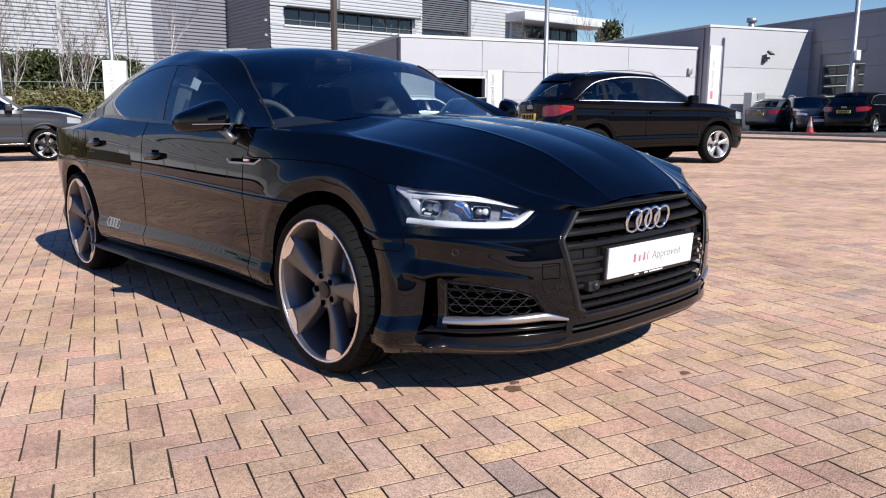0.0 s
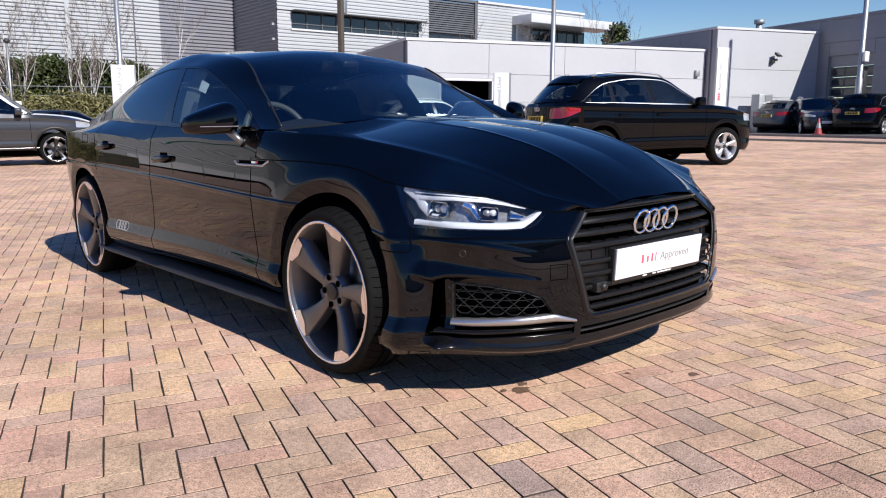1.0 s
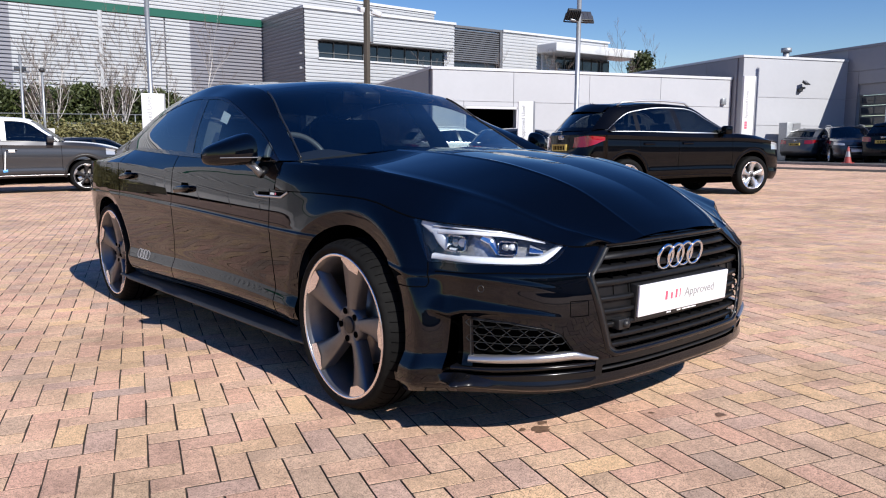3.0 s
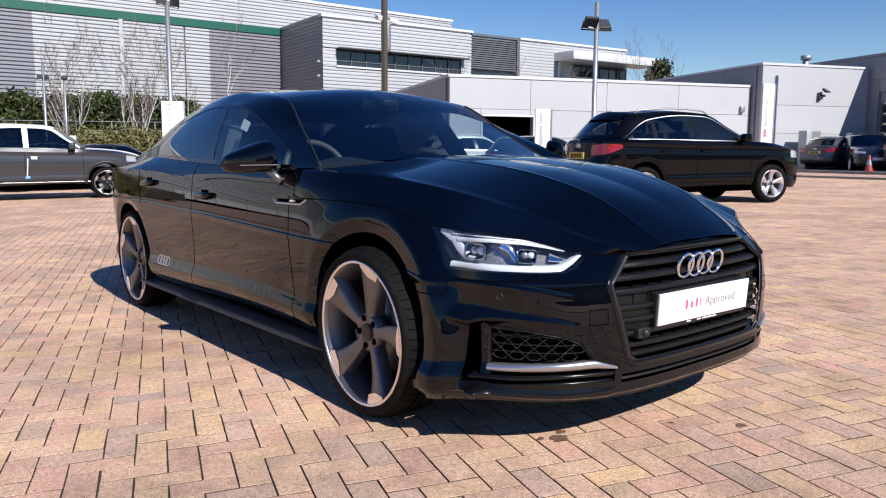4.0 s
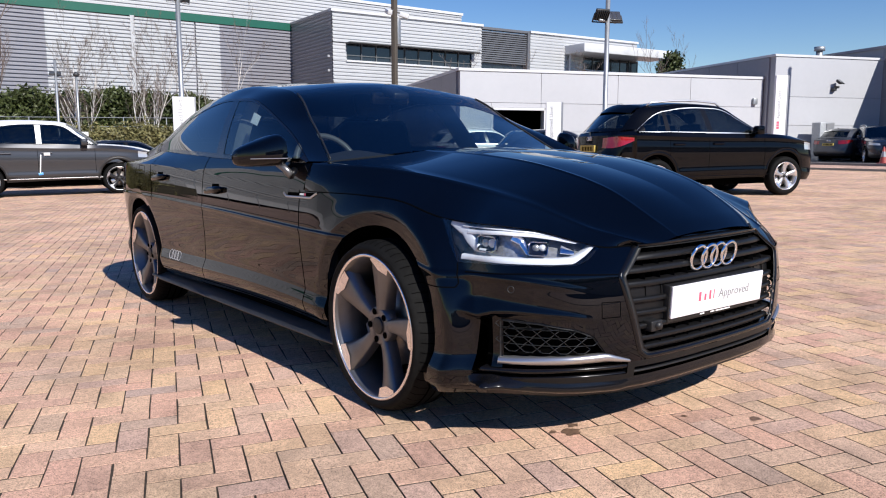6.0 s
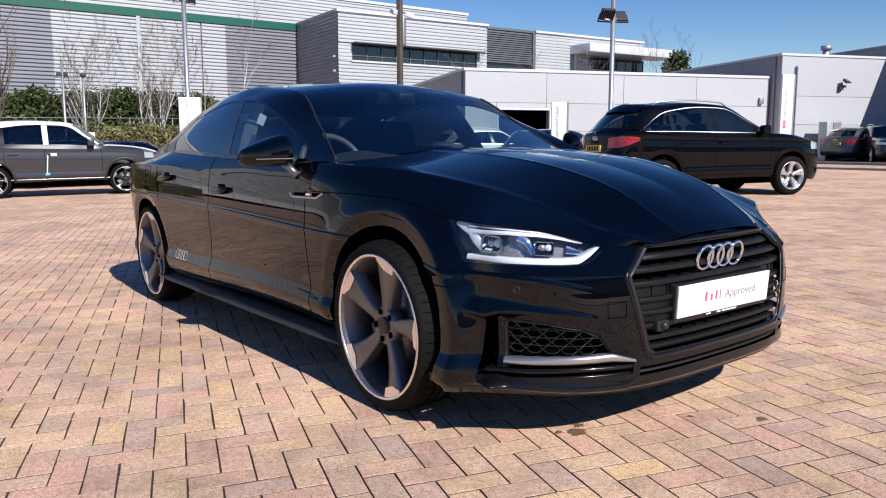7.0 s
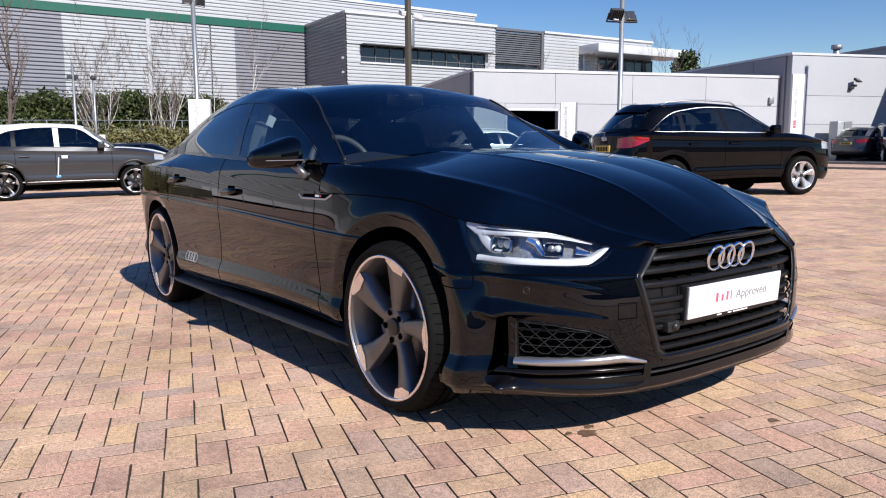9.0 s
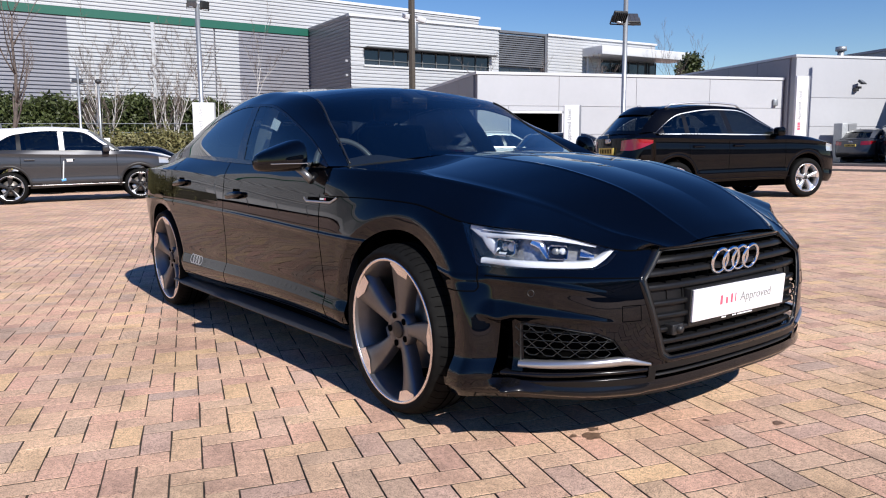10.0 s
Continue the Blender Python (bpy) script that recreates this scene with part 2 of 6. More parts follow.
# the black five-door coupe
HERO_OUT = [(0, -0.897), (0.2, -0.892), (0.38, -0.873), (0.53, -0.825), (0.66, -0.745), (0.765, -0.61), (0.835, -0.42), (0.878, -0.2),
            (0.902, 0.1), (0.908, 0.5), (0.913, 1.1), (0.916, 1.65), (0.918, 2.2), (0.922, 2.7), (0.912, 3.05), (0.855, 3.36), (0.74, 3.6),
            (0.55, 3.78), (0.28, 3.83), (0, 3.843)]
HERO_SIDE = [(0, 0.05), (0.05, 0.024), (0.1, 0.010), (0.135, 0.0045), (0.155, 0.004), (0.165, 0.0055), (0.2, 0.0125), (0.232, 0.0190), (0.242, 0.0205), (0.255, 0.0206), (0.35, 0.0174), (0.5, 0.0109), (0.62, 0.0057),
             (0.66, 0.0048), (0.675, 0.0042), (0.69, 0.0010), (0.698, 0.0), (0.708, 0.0002), (0.722, 0.0040), (0.745, 0.0052), (0.8, 0.0072), (0.86, 0.0098), (0.92, 0.0138), (0.965, 0.0172), (1, 0.0205)]
HERO_FRONT = [(0.16, 0.05), (0.22, 0.018), (0.3, 0.004), (0.42, 0), (0.55, 0.004), (0.62, 0.014), (0.68, 0.034), (0.76, 0.05)]
HERO_REAR = [(0.2, 0.08), (0.3, 0.03), (0.5, 0), (0.7, 0.02), (0.85, 0.05), (0.95, 0.035), (1.0, 0.04)]


def lean(a, z, x, y):
    """The bumper's face and the wing's nose lean back above the lower grilles."""
    return -(0.055 + 0.125 * ease(0.85, 1.12, a)) * np.maximum(0, z - 0.46) * (1 - ease(1.4, 1.95, a)) - rake(a, z) - 0.13 * ease(0.88, 1.02, a) * (1 - ease(1.3, 1.6, a)) * (np.clip(z, 0.2, 0.46) - 0.37)


def rake(a, z):
    """The headlamps lie further back at the top, most at the nose's corners."""
    return 0.5 * np.maximum(0, z - 0.585) * ease(0.26, 0.46, a) * (1 - ease(0.72, 0.98, a))


def brow(a, z, x, y):
    """The ledge above the lower grilles: it slopes outwards and is undercut."""
    hi = np.interp(a, [0.55, 0.635, 0.707, 0.8, 0.9, 0.956, 1.02, 1.045], [0.447, 0.466, 0.48, 0.494, 0.506, 0.508, 0.5, 0.475])
    lo = np.interp(a, [0.55, 0.67, 0.8, 0.9, 0.94, 0.965, 1.015, 1.045], [0.443, 0.459, 0.467, 0.464, 0.452, 0.444, 0.456, 0.468])
    f = np.clip((hi - z) / (hi - lo), 0, 1) * np.clip(1 - (lo - z) / 0.014, 0, 1)
    return 0.42 * (hi - lo) * f * ease(0.54, 0.6, a) * (1 - ease(1.0, 1.045, a))


def arch_band(yc, zc, r, width, depth, flare=0.0):
    """The flare round a wheel opening and the turned-in band along its edge."""
    def wave(a, z, x, y):
        d = np.hypot(y - yc, z - zc)
        lift = np.interp(y - yc, [-0.44, -0.36, -0.2, 0.0, 0.3, 0.42], [1.0, 0.94, 0.66, 0.3, 0.1, 0.0]) * flare
        return (lift * (1 - ease(r + width, r + width + 0.1, d)) - depth * np.clip(1 - (d - r) / width, 0, 1)) * (x > 0.5)
    return wave


ARCH, ARCH_Z, ARCH_REAR = 0.365, 0.346, 0.352
hero = Form(HERO_OUT,
            [(0, 0.69), (0.39, 0.672), (0.53, 0.673), (0.61, 0.692), (0.71, 0.714), (0.8, 0.731), (0.9, 0.742), (1.035, 0.746), (1.165, 0.756), (1.37, 0.805), (1.6, 0.822), (1.98, 0.828), (3.1, 0.882), (4.0, 0.922), (4.6, 0.925), (5.0, 0.92), (5.8, 0.935)],
            [(0, 0.19), (0.45, 0.186), (0.8, 0.182), (1.03, 0.17), (1.2, 0.168), (1.36, 0.19), (1.7, 0.235), (4.0, 0.245), (4.8, 0.25), (5.8, 0.25)],
            HERO_SIDE, HERO_FRONT, HERO_REAR,
            (lean, brow, arch_band(0, ARCH_Z, ARCH, 0.055, 0.014, 0.052), arch_band(2.825, ARCH_Z, ARCH_REAR, 0.055, 0.014)), rake)
# ---- end of form ----


# ---- the black coupe ----
def shell(form, s, rows, arches=(), holes=(), cell=0.0135):
    """The lower body as a grid in (s, z), fitted to round wheel openings and polygon holes. Gives points, face centres and what is kept."""
    q = np.linspace(0, 1, rows) if np.ndim(rows) == 0 else np.asarray(rows)
    rows = len(q)
    S = np.repeat(s[:, None], rows, 1)
    Z = form.bottom(s)[:, None] + (form.top(s) - form.bottom(s))[:, None] * q[None]
    gaps = []
    for yc, zc, r in arches:
        y = form.plan(S)[1]
        d = np.hypot(y - yc, Z - zc)
        hit = (d - r > -cell) & (d - r < 0.25 * cell)
        f = np.where(hit, r / np.maximum(d, 1e-6), 1)
        S, Z = np.where(hit, form.along(yc + (y - yc) * f), S), zc + (Z - zc) * f
        gaps.append(np.where(hit, 0.0, d - r))
    for poly in holes:
        p = np.stack([S, Z], -1)
        d, near = inside(poly, p)
        hit = (d > -cell) & (d < 0.25 * cell)
        p = np.where(hit[..., None], near, p)
        S, Z = p[..., 0], p[..., 1]
        gaps.append(np.where(hit, 0.0, d))
    sc, zc_ = [0.25 * (a[:-1, :-1] + a[1:, :-1] + a[:-1, 1:] + a[1:, 1:]) for a in (S, Z)]
    keep = np.ones(sc.shape, bool)
    for g in gaps:
        four = np.stack([g[:-1, :-1], g[1:, :-1], g[:-1, 1:], g[1:, 1:]])
        keep &= (four.min(0) >= 0) & (four.max(0) > 0)
    return form.at(S, Z), sc, zc_, keep


def loft(lines, t, counts, bulge=()):
    """A grid that runs through several curves, each a list of (key, x, y, z)."""
    L = [curve(l, t) for l in lines]
    cols = []
    for k, n in enumerate(counts):
        b = bulge[k] if k < len(bulge) else 0.0
        for f in np.linspace(0, 1, n + 1)[(1 if k else 0):]:
            p = L[k] * (1 - f) + L[k + 1] * f
            p[:, 2] += b * math.sin(math.pi * f)
            cols.append(p)
    return np.stack(cols, 1)


def crown(A, C, t, n, power=1.0):
    """A rounded sheet from the line A at the side to the line C in the middle."""
    a, c = curve(A, t), curve(C, t)
    cols = []
    for f in np.linspace(0, 1, n):
        g = math.sin(f * math.pi / 2) ** power
        cols.append(np.stack([a[:, 0] * (1 - f), a[:, 1] * (1 - g) + c[:, 1] * g, a[:, 2] * (1 - g) + c[:, 2] * g], -1))
    return np.stack(cols, 1)


def strip(form, pts, width, out, side, n=40, closed=False):
    """A thin band that lies on the lower body along a line of (s, z)."""
    p = np.array(pts, float)
    if closed:
        p = np.vstack([p, p[:1]])
    seg = np.concatenate([[0], np.cumsum(np.linalg.norm(np.diff(p, axis=0), axis=1))])
    u = np.linspace(0, seg[-1], n)
    q = np.stack([np.interp(u, seg, p[:, i]) for i in (0, 1)], -1)
    d = np.gradient(q, axis=0)
    d /= np.linalg.norm(d, axis=1)[:, None] + 1e-9
    nrm = np.stack([-d[:, 1], d[:, 0]], -1)
    rows = [form.at(*(q + nrm * w).T, out=o) for w, o in ((-width / 2, out * 0.2), (-width / 3, out), (width / 3, out), (width / 2, out * 0.2))]
    return one(np.stack(rows, 1), side)


def patch(form, top, low, s0, s1, out, side, n=40, m=10):
    """A sheet on the lower body between two height lines."""
    s = np.linspace(s0, s1, n)
    f = np.linspace(0, 1, m)
    Z = curve(low, s)[:, None] * (1 - f) + curve(top, s)[:, None] * f
    return one(form.at(np.repeat(s[:, None], m, 1), Z, out), side)


K = [(0.39, 0.362, -0.838, 0.674), (0.56, 0.445, -0.70, 0.717), (0.8, 0.53, -0.49, 0.80), (1.1, 0.615, -0.27, 0.858), (1.45, 0.73, 0.03, 0.914), (1.93, 0.845, 0.42, 0.937),
     (2.4, 0.86, 0.95, 0.952), (3.0, 0.855, 1.5, 0.967), (3.6, 0.835, 2.1, 0.99), (4.1, 0.80, 2.6, 1.0), (4.5, 0.745, 2.97, 0.972), (4.9, 0.68, 3.36, 0.95), (5.3, 0.54, 3.62, 0.945), (5.97, 0.0, 3.78, 0.95)]
INNER = [(0.39, 0.22, -0.868, 0.687), (0.56, 0.245, -0.80, 0.736), (0.8, 0.265, -0.61, 0.839), (1.1, 0.285, -0.32, 0.919), (1.45, 0.30, 0.0, 0.961), (1.93, 0.32, 0.39, 0.985)]
SPINE = [(0.39, 0, -0.878, 0.694), (0.56, 0, -0.82, 0.74), (0.8, 0, -0.64, 0.832), (1.1, 0, -0.36, 0.912), (1.45, 0, 0.0, 0.962), (1.93, 0, 0.37, 0.99)]
BELT_S = [(0, 2.02), (0.2, 2.4), (0.4, 2.94), (0.6, 3.55), (0.8, 3.95), (1, 4.24)]
GLASS_TOP = [(0, 0.85, 0.52, 0.948), (0.2, 0.765, 0.90, 1.11), (0.33, 0.705, 1.36, 1.257), (0.42, 0.69, 1.62, 1.278), (0.6, 0.675, 1.95, 1.272), (0.8, 0.685, 2.38, 1.195), (1, 0.735, 2.80, 1.045)]
RAIL = [(0, 0.73, 0.56, 0.945), (0.2, 0.65, 0.87, 1.125), (0.33, 0.585, 1.17, 1.288), (0.42, 0.565, 1.5, 1.335), (0.6, 0.56, 1.9, 1.345), (0.8, 0.585, 2.55, 1.247), (1, 0.635, 3.1, 1.07), (1.15, 0.665, 3.35, 1.0), (1.3, 0.60, 3.62, 0.985)]
RIDGE = [(0, 0, 0.42, 0.993), (0.2, 0, 0.80, 1.175), (0.33, 0, 1.2, 1.345), (0.42, 0, 1.5, 1.378), (0.6, 0, 1.9, 1.386), (0.8, 0, 2.7, 1.285), (1, 0, 3.35, 1.05), (1.15, 0, 3.5, 1.02), (1.3, 0, 3.68, 1.0)]

GRILLE = [(-0.375, 0.672), (0.375, 0.672), (0.478, 0.58), (0.405, 0.325), (0.375, 0.303), (-0.375, 0.303), (-0.405, 0.325), (-0.478, 0.58)]
LAMP = [(1.168, 0.80), (0.527, 0.80), (0.527, 0.671), (0.58, 0.632), (0.621, 0.616), (0.9, 0.616), (1.064, 0.611)]
FOG = [(0.96, 0.434), (0.88, 0.448), (0.752, 0.437), (0.63, 0.416), (0.574, 0.392), (0.528, 0.326), (0.448, 0.297), (0.448, 0.252), (0.7, 0.256), (0.9, 0.243), (0.985, 0.229)]
SLOT = [(-0.47, 0.272), (0.42, 0.272), (0.42, 0.232), (-0.47, 0.232)]
ARCHES = [(0, ARCH_Z, ARCH), (2.825, ARCH_Z, ARCH_REAR)]
coupe = thing("hatchback_coupe", LOT, "glossy black five-door coupe parked on block paving", "car")
s_all = np.concatenate([np.arange(0, 1.9, 0.011), np.arange(1.9, 3.85, 0.025), np.arange(3.85, 4.8, 0.011), np.arange(4.8, 5.3, 0.02), np.linspace(5.3, hero.length, 30)])
rows_all = np.unique(np.concatenate([np.linspace(0, 1, 84), np.linspace(0.68, 0.73, 11), np.linspace(0.13, 0.28, 24)]))
P, SC, ZC, KEEP = shell(hero, s_all, rows_all, ARCHES, [GRILLE, LAMP, FOG, SLOT])
bumper = (SC < 1.05) | ((SC < 1.35) & (ZC < 0.532))
sill = (ZC < 0.287) & (SC > 1.6) & (SC < 4.3)
tail = SC > 5.05
valance = (ZC < 0.292) & (SC < 0.95)
part("front_bumper", *both(P, KEEP & bumper & ~valance), PAINT, coupe)
part("lower_valance", *both(P, KEEP & bumper & valance), SLAT, coupe, "satin black plastic")
part("rear_bumper", *both(P, KEEP & tail), PAINT, coupe)
for side in (-1, 1):
    for name, lo, hi in (("front_wing", 0, 2.03), ("front_door", 2.03, 3.14), ("rear_door", 3.14, 4.0), ("rear_quarter", 4.0, 9)):
        part(name, *one(P, side, KEEP & ~bumper & ~sill & ~tail & (SC >= lo) & (SC < hi)), PAINT, coupe)
    part("sill", *one(P, side, KEEP & sill), PAINT, coupe)
    # shoulder above the crease
    for name, lo, hi in (("door_shoulder", 1.995, 3.14), ("rear_door_shoulder", 3.14, 4.0), ("quarter_shoulder", 4.0, hero.length)):
        s = np.linspace(lo, hi, 50)
        E = hero.at(s, hero.top(s))
        Kp = curve(K, s)
        cols = []
        for f in np.linspace(0, 1, 9):
            p = E * (1 - f) + Kp * f
            p[:, 0] += 0.004 * math.sin(math.pi * f) * np.minimum(1, p[:, 0] / 0.3)
            cols.append(p)
        part(name, *one(np.stack(cols, 1), side), PAINT, coupe)
# bonnet: from the crease over the edge ridge and the inner crease to the middle
s = np.linspace(0.39, 1.99, 110)
E = hero.at(s, hero.top(s), 0.001)
Bn = [E] + [curve(l, s) for l in (K, INNER, SPINE)]
cols = []
w = ease(1.2, 1.95, s)
for k, steps in enumerate(((0, 0.2, 0.4, 0.6, 0.8, 0.92), (0, 0.03, 0.15, 0.3, 0.45, 0.6, 0.75, 0.88, 0.95, 0.985), (0, 0.03, 0.08, 0.2, 0.35, 0.5, 0.65, 0.8, 0.9, 1.0))):
    for f in steps:
        p = Bn[k] * (1 - f) + Bn[k + 1] * f
        bow = math.sin(math.pi * f)
        if k == 0:
            p[:, 2] += 0.002 * bow * (1 - w)
            p[:, 0] += 0.012 * bow * w
        else:
            p[:, 2] += (-0.007 if k == 1 else 0.005) * bow + (0.0022 if f == 0 else 0.0)
        cols.append(p)
part("bonnet", *both(np.stack(cols, 1)), PAINT, coupe)
# glasshouse
t = np.linspace(0, 1, 90)
BELT = [(k, *curve(K, np.array([v]))[0]) for k, v in BELT_S]


def pane(t0, t1, f0, f1, n=30, m=10, out=0.0):
    tt = np.linspace(t0, t1, n)
    a, b = curve(BELT, tt), curve(GLASS_TOP, tt)
    cols = []
    for f in np.linspace(f0, f1, m):
        p = a * (1 - f) + b * f
        p[:, 0] += 0.012 * math.sin(math.pi * f) + out
        cols.append(p)
    return np.stack(cols, 1)


for side in (-1, 1):
    part("side_window", *one(pane(0.035, 0.404, 0.05, 0.955), side), SIDE, coupe)
    part("rear_side_window", *one(pane(0.436, 0.972, 0.05, 0.955), side), PRIVACY, coupe)
    part("belt_trim", *one(pane(0, 1, -0.02, 0.05, 60, 4, 0.004), side), GLOSS, coupe)
    part("window_frame", *one(pane(0, 1, 0.955, 1.0, 60, 4, 0.003), side), GLOSS, coupe)
    part("window_pillar", *one(pane(0.402, 0.438, 0.04, 0.96, 8, 10, 0.002), side), GLOSS, coupe)
    part("pillar_trim", *one(pane(0.355, 0.425, 0.0, 0.97, 8, 10, -0.07), side), LINING, coupe, "grey cloth pillar lining")
    part("mirror_triangle", *one(pane(0, 0.037, 0.0, 1.0, 6, 8, 0.002), side), GLOSS, coupe)
    part("rear_corner_trim", *one(pane(0.97, 1.0, 0.0, 1.0, 6, 8, 0.002), side), GLOSS, coupe)
    a, b = curve(GLASS_TOP, t), curve(RAIL, t)
    cols = []
    for f in np.linspace(0, 1, 8):
        g = math.sin(f * math.pi / 2)
        cols.append(np.stack([a[:, 0] * (1 - f) + b[:, 0] * f, a[:, 1] * (1 - f) + b[:, 1] * f, a[:, 2] * (1 - g) + b[:, 2] * g], -1))
    part("roof_rail", *one(np.stack(cols, 1), side), PAINT, coupe)
    # rear pillar down to the shoulder
    f = np.linspace(0, 1, 30)
    lo_ = curve(K, 4.24 + 1.06 * f)
    g1, r1 = curve(GLASS_TOP, np.array([1.0]))[0], curve(RAIL, np.array([1.0]))[0]
    hi_ = np.array([g1 * (1 - a / 0.4) + r1 * (a / 0.4) if a < 0.4 else curve(RAIL, np.array([1 + 0.3 * (a - 0.4) / 0.6]))[0] for a in f])
    part("rear_pillar", *one(np.stack([lo_ * (1 - a) + hi_ * a for a in np.linspace(0, 1, 8)], 1), side), PAINT, coupe)
part("windscreen", *both(crown(RAIL, RIDGE, np.linspace(0.0, 0.33, 30), 16)), WINDOW, coupe)
part("roof", *both(crown(RAIL, RIDGE, np.linspace(0.33, 0.8, 40), 16)), PAINT, coupe)
part("rear_window", *both(crown(RAIL, RIDGE, np.linspace(0.8, 1.0, 20), 16)), PRIVACY, coupe)
part("boot_lid", *both(crown(RAIL, RIDGE, np.linspace(1.0, 1.3, 16), 14)), PAINT, coupe)
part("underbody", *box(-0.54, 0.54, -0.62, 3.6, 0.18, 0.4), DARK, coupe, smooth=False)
# unseen sheet, added so that no sunlight passes beneath the front bumper
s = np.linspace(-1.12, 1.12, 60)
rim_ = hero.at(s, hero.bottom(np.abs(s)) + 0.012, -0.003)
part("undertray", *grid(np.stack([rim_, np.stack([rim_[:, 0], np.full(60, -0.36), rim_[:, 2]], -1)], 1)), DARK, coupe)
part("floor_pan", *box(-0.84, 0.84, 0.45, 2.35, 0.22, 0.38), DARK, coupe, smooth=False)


# wheels
def wheel(parent, x, y, r, rim, side, spin=0.0, alloy=ALLOY, face=BRIGHT, spokes=5, width=0.25):
    """A road wheel with its outer face at x; five twisted blades."""
    w = new("wheel")
    w.parent = parent
    w.matrix_local = Matrix.Translation((x, y, r)) @ (Matrix.Rotation(math.pi, 4, "Z") if side > 0 else Matrix.Identity(4))
    # local: outer face towards -x
    tr, sh = r, (r - rim)
    part("tyre", *lathe([(width, rim - 0.01), (width - 0.01, rim + sh * 0.5), (width - 0.035, tr - 0.008), (width - 0.06, tr - 0.001), (width / 2, tr), (0.06, tr - 0.001), (0.036, tr - 0.006), (0.018, tr - 0.018), (0.006, rim + sh * 0.55), (0.002, rim + sh * 0.3), (0.006, rim + 0.004), (0.016, rim - 0.004)], 96), RUBBER, w)
    sipes = []
    for k in range(56):
        c, s_ = math.cos(k * math.pi / 28), math.sin(k * math.pi / 28)
        c2, s2 = math.cos(k * math.pi / 28 + 0.03), math.sin(k * math.pi / 28 + 0.03)
        prof = [(0.02, tr - 0.0155), (0.036, tr - 0.0045), (0.062, tr + 0.0008), (0.082, tr + 0.0012)]
        sipes.append(grid(np.array([[(h, q * (c + (c2 - c) * i / 3), q * (s_ + (s2 - s_) * i / 3)), (h, q * (c + (c2 - c) * i / 3 - 0.008 * s_), q * (s_ + (s2 - s_) * i / 3 + 0.008 * c))] for i, (h, q) in enumerate(prof)])))
    part("tread_pattern", *join(*sipes), DARK, w)
    part("tread_channel", *join(*[lathe([(h - 0.004, tr + 0.0006), (h + 0.004, tr + 0.0006)], 96) for h in (0.085, 0.125, 0.165)]), DARK, w)
    part("rim", *lathe([(0.016, rim - 0.003), (0.010, rim - 0.006), (0.012, rim - 0.013), (0.035, rim - 0.02), (0.06, rim - 0.035), (width - 0.05, rim - 0.045), (width - 0.02, rim)], 96), alloy, w)
    part("rim_edge", *lathe([(0.017, rim - 0.001), (0.0085, rim - 0.002), (0.0085, rim - 0.012), (0.013, rim - 0.0135)], 96), face, w)
    part("hub", *lathe([(0.09, 0.075), (0.05, 0.073), (0.047, 0.066), (0.05, 0.04), (0.05, 0.0)], 40), alloy, w)
    part("hub_cap", *lathe([(0.052, 0.033), (0.044, 0.033), (0.0425, 0.03), (0.0425, 0.0)], 32), TRIM, w)
    part("brake_disc", *lathe([(0.13, 0.0), (0.13, 0.165), (0.15, 0.165), (0.15, 0.0)], 48), DISC, w)
    part("wheel_well_drum", *lathe([(0.2, 0.0), (0.2, rim - 0.03)], 40), DARK, w)
    part("brake_caliper", *moved(box(0.105, 0.17, -0.05, 0.05, 0.1, 0.185, 0.008), Matrix.Rotation(radians(-115), 4, "X")), SATIN, w)
    for k in range(spokes):
        a0 = spin + 2 * math.pi * k / spokes
        rr = np.linspace(0.045, rim - 0.012, 12)
        rows = []
        for q in rr:
            f = (q - 0.045) / (rim - 0.057)
            lead = 0.022 + 0.072 * f**1.7
            trail = 0.024 + 0.012 * f
            off = -0.035 * f * (1 - 0.25 * f)
            depth = 0.047 - 0.033 * f**1.5
            cs = [(-trail + off, depth + 0.05), (-trail + off, depth + 0.008), (-trail + off + 0.006, depth), (lead * 0.25 + off, depth + 0.002), (lead * 0.75 + off, depth + 0.004), (lead + off, depth + 0.014), (lead + off + 0.004, depth + 0.055)]
            rows.append([(h, q * math.cos(a0) - c * math.sin(a0), q * math.sin(a0) + c * math.cos(a0)) for c, h in cs])
        sp = part("spoke", *grid(np.array(rows)), alloy, w)
        # turned pad where the blade meets the rim
        rows = []
        for q in np.linspace(rim - 0.052, rim - 0.008, 5):
            f = (q - 0.045) / (rim - 0.057)
            lead, off = 0.022 + 0.072 * min(f, 1)**1.7, -0.035 * f * (1 - 0.25 * f)
            trail = 0.024 + 0.012 * f
            lo_c, hi_c = off - trail + 0.004, off + lead - 0.004
            if q < rim - 0.03:
                lo_c = lo_c + (hi_c - lo_c) * 0.45 * (rim - 0.03 - q) / 0.022
            depth = 0.047 - 0.033 * f**1.5 - 0.0025
            rows.append([(depth + 0.003 * (c - lo_c) / (hi_c - lo_c), q * math.cos(a0) - c * math.sin(a0), q * math.sin(a0) + c * math.cos(a0)) for c in np.linspace(lo_c, hi_c, 6)])
        part("spoke_face", *grid(np.array(rows)), face, w, "bright turned metal")
        part("wheel_bolt", *moved(lathe([(0.06, 0.0125), (0.0445, 0.0125), (0.0455, 0.009), (0.0455, 0.0)], 14), Matrix.Rotation(a0 + 0.6, 4, "X") @ Matrix.Translation((0, 0.056, 0))), DARK, w)
    return w


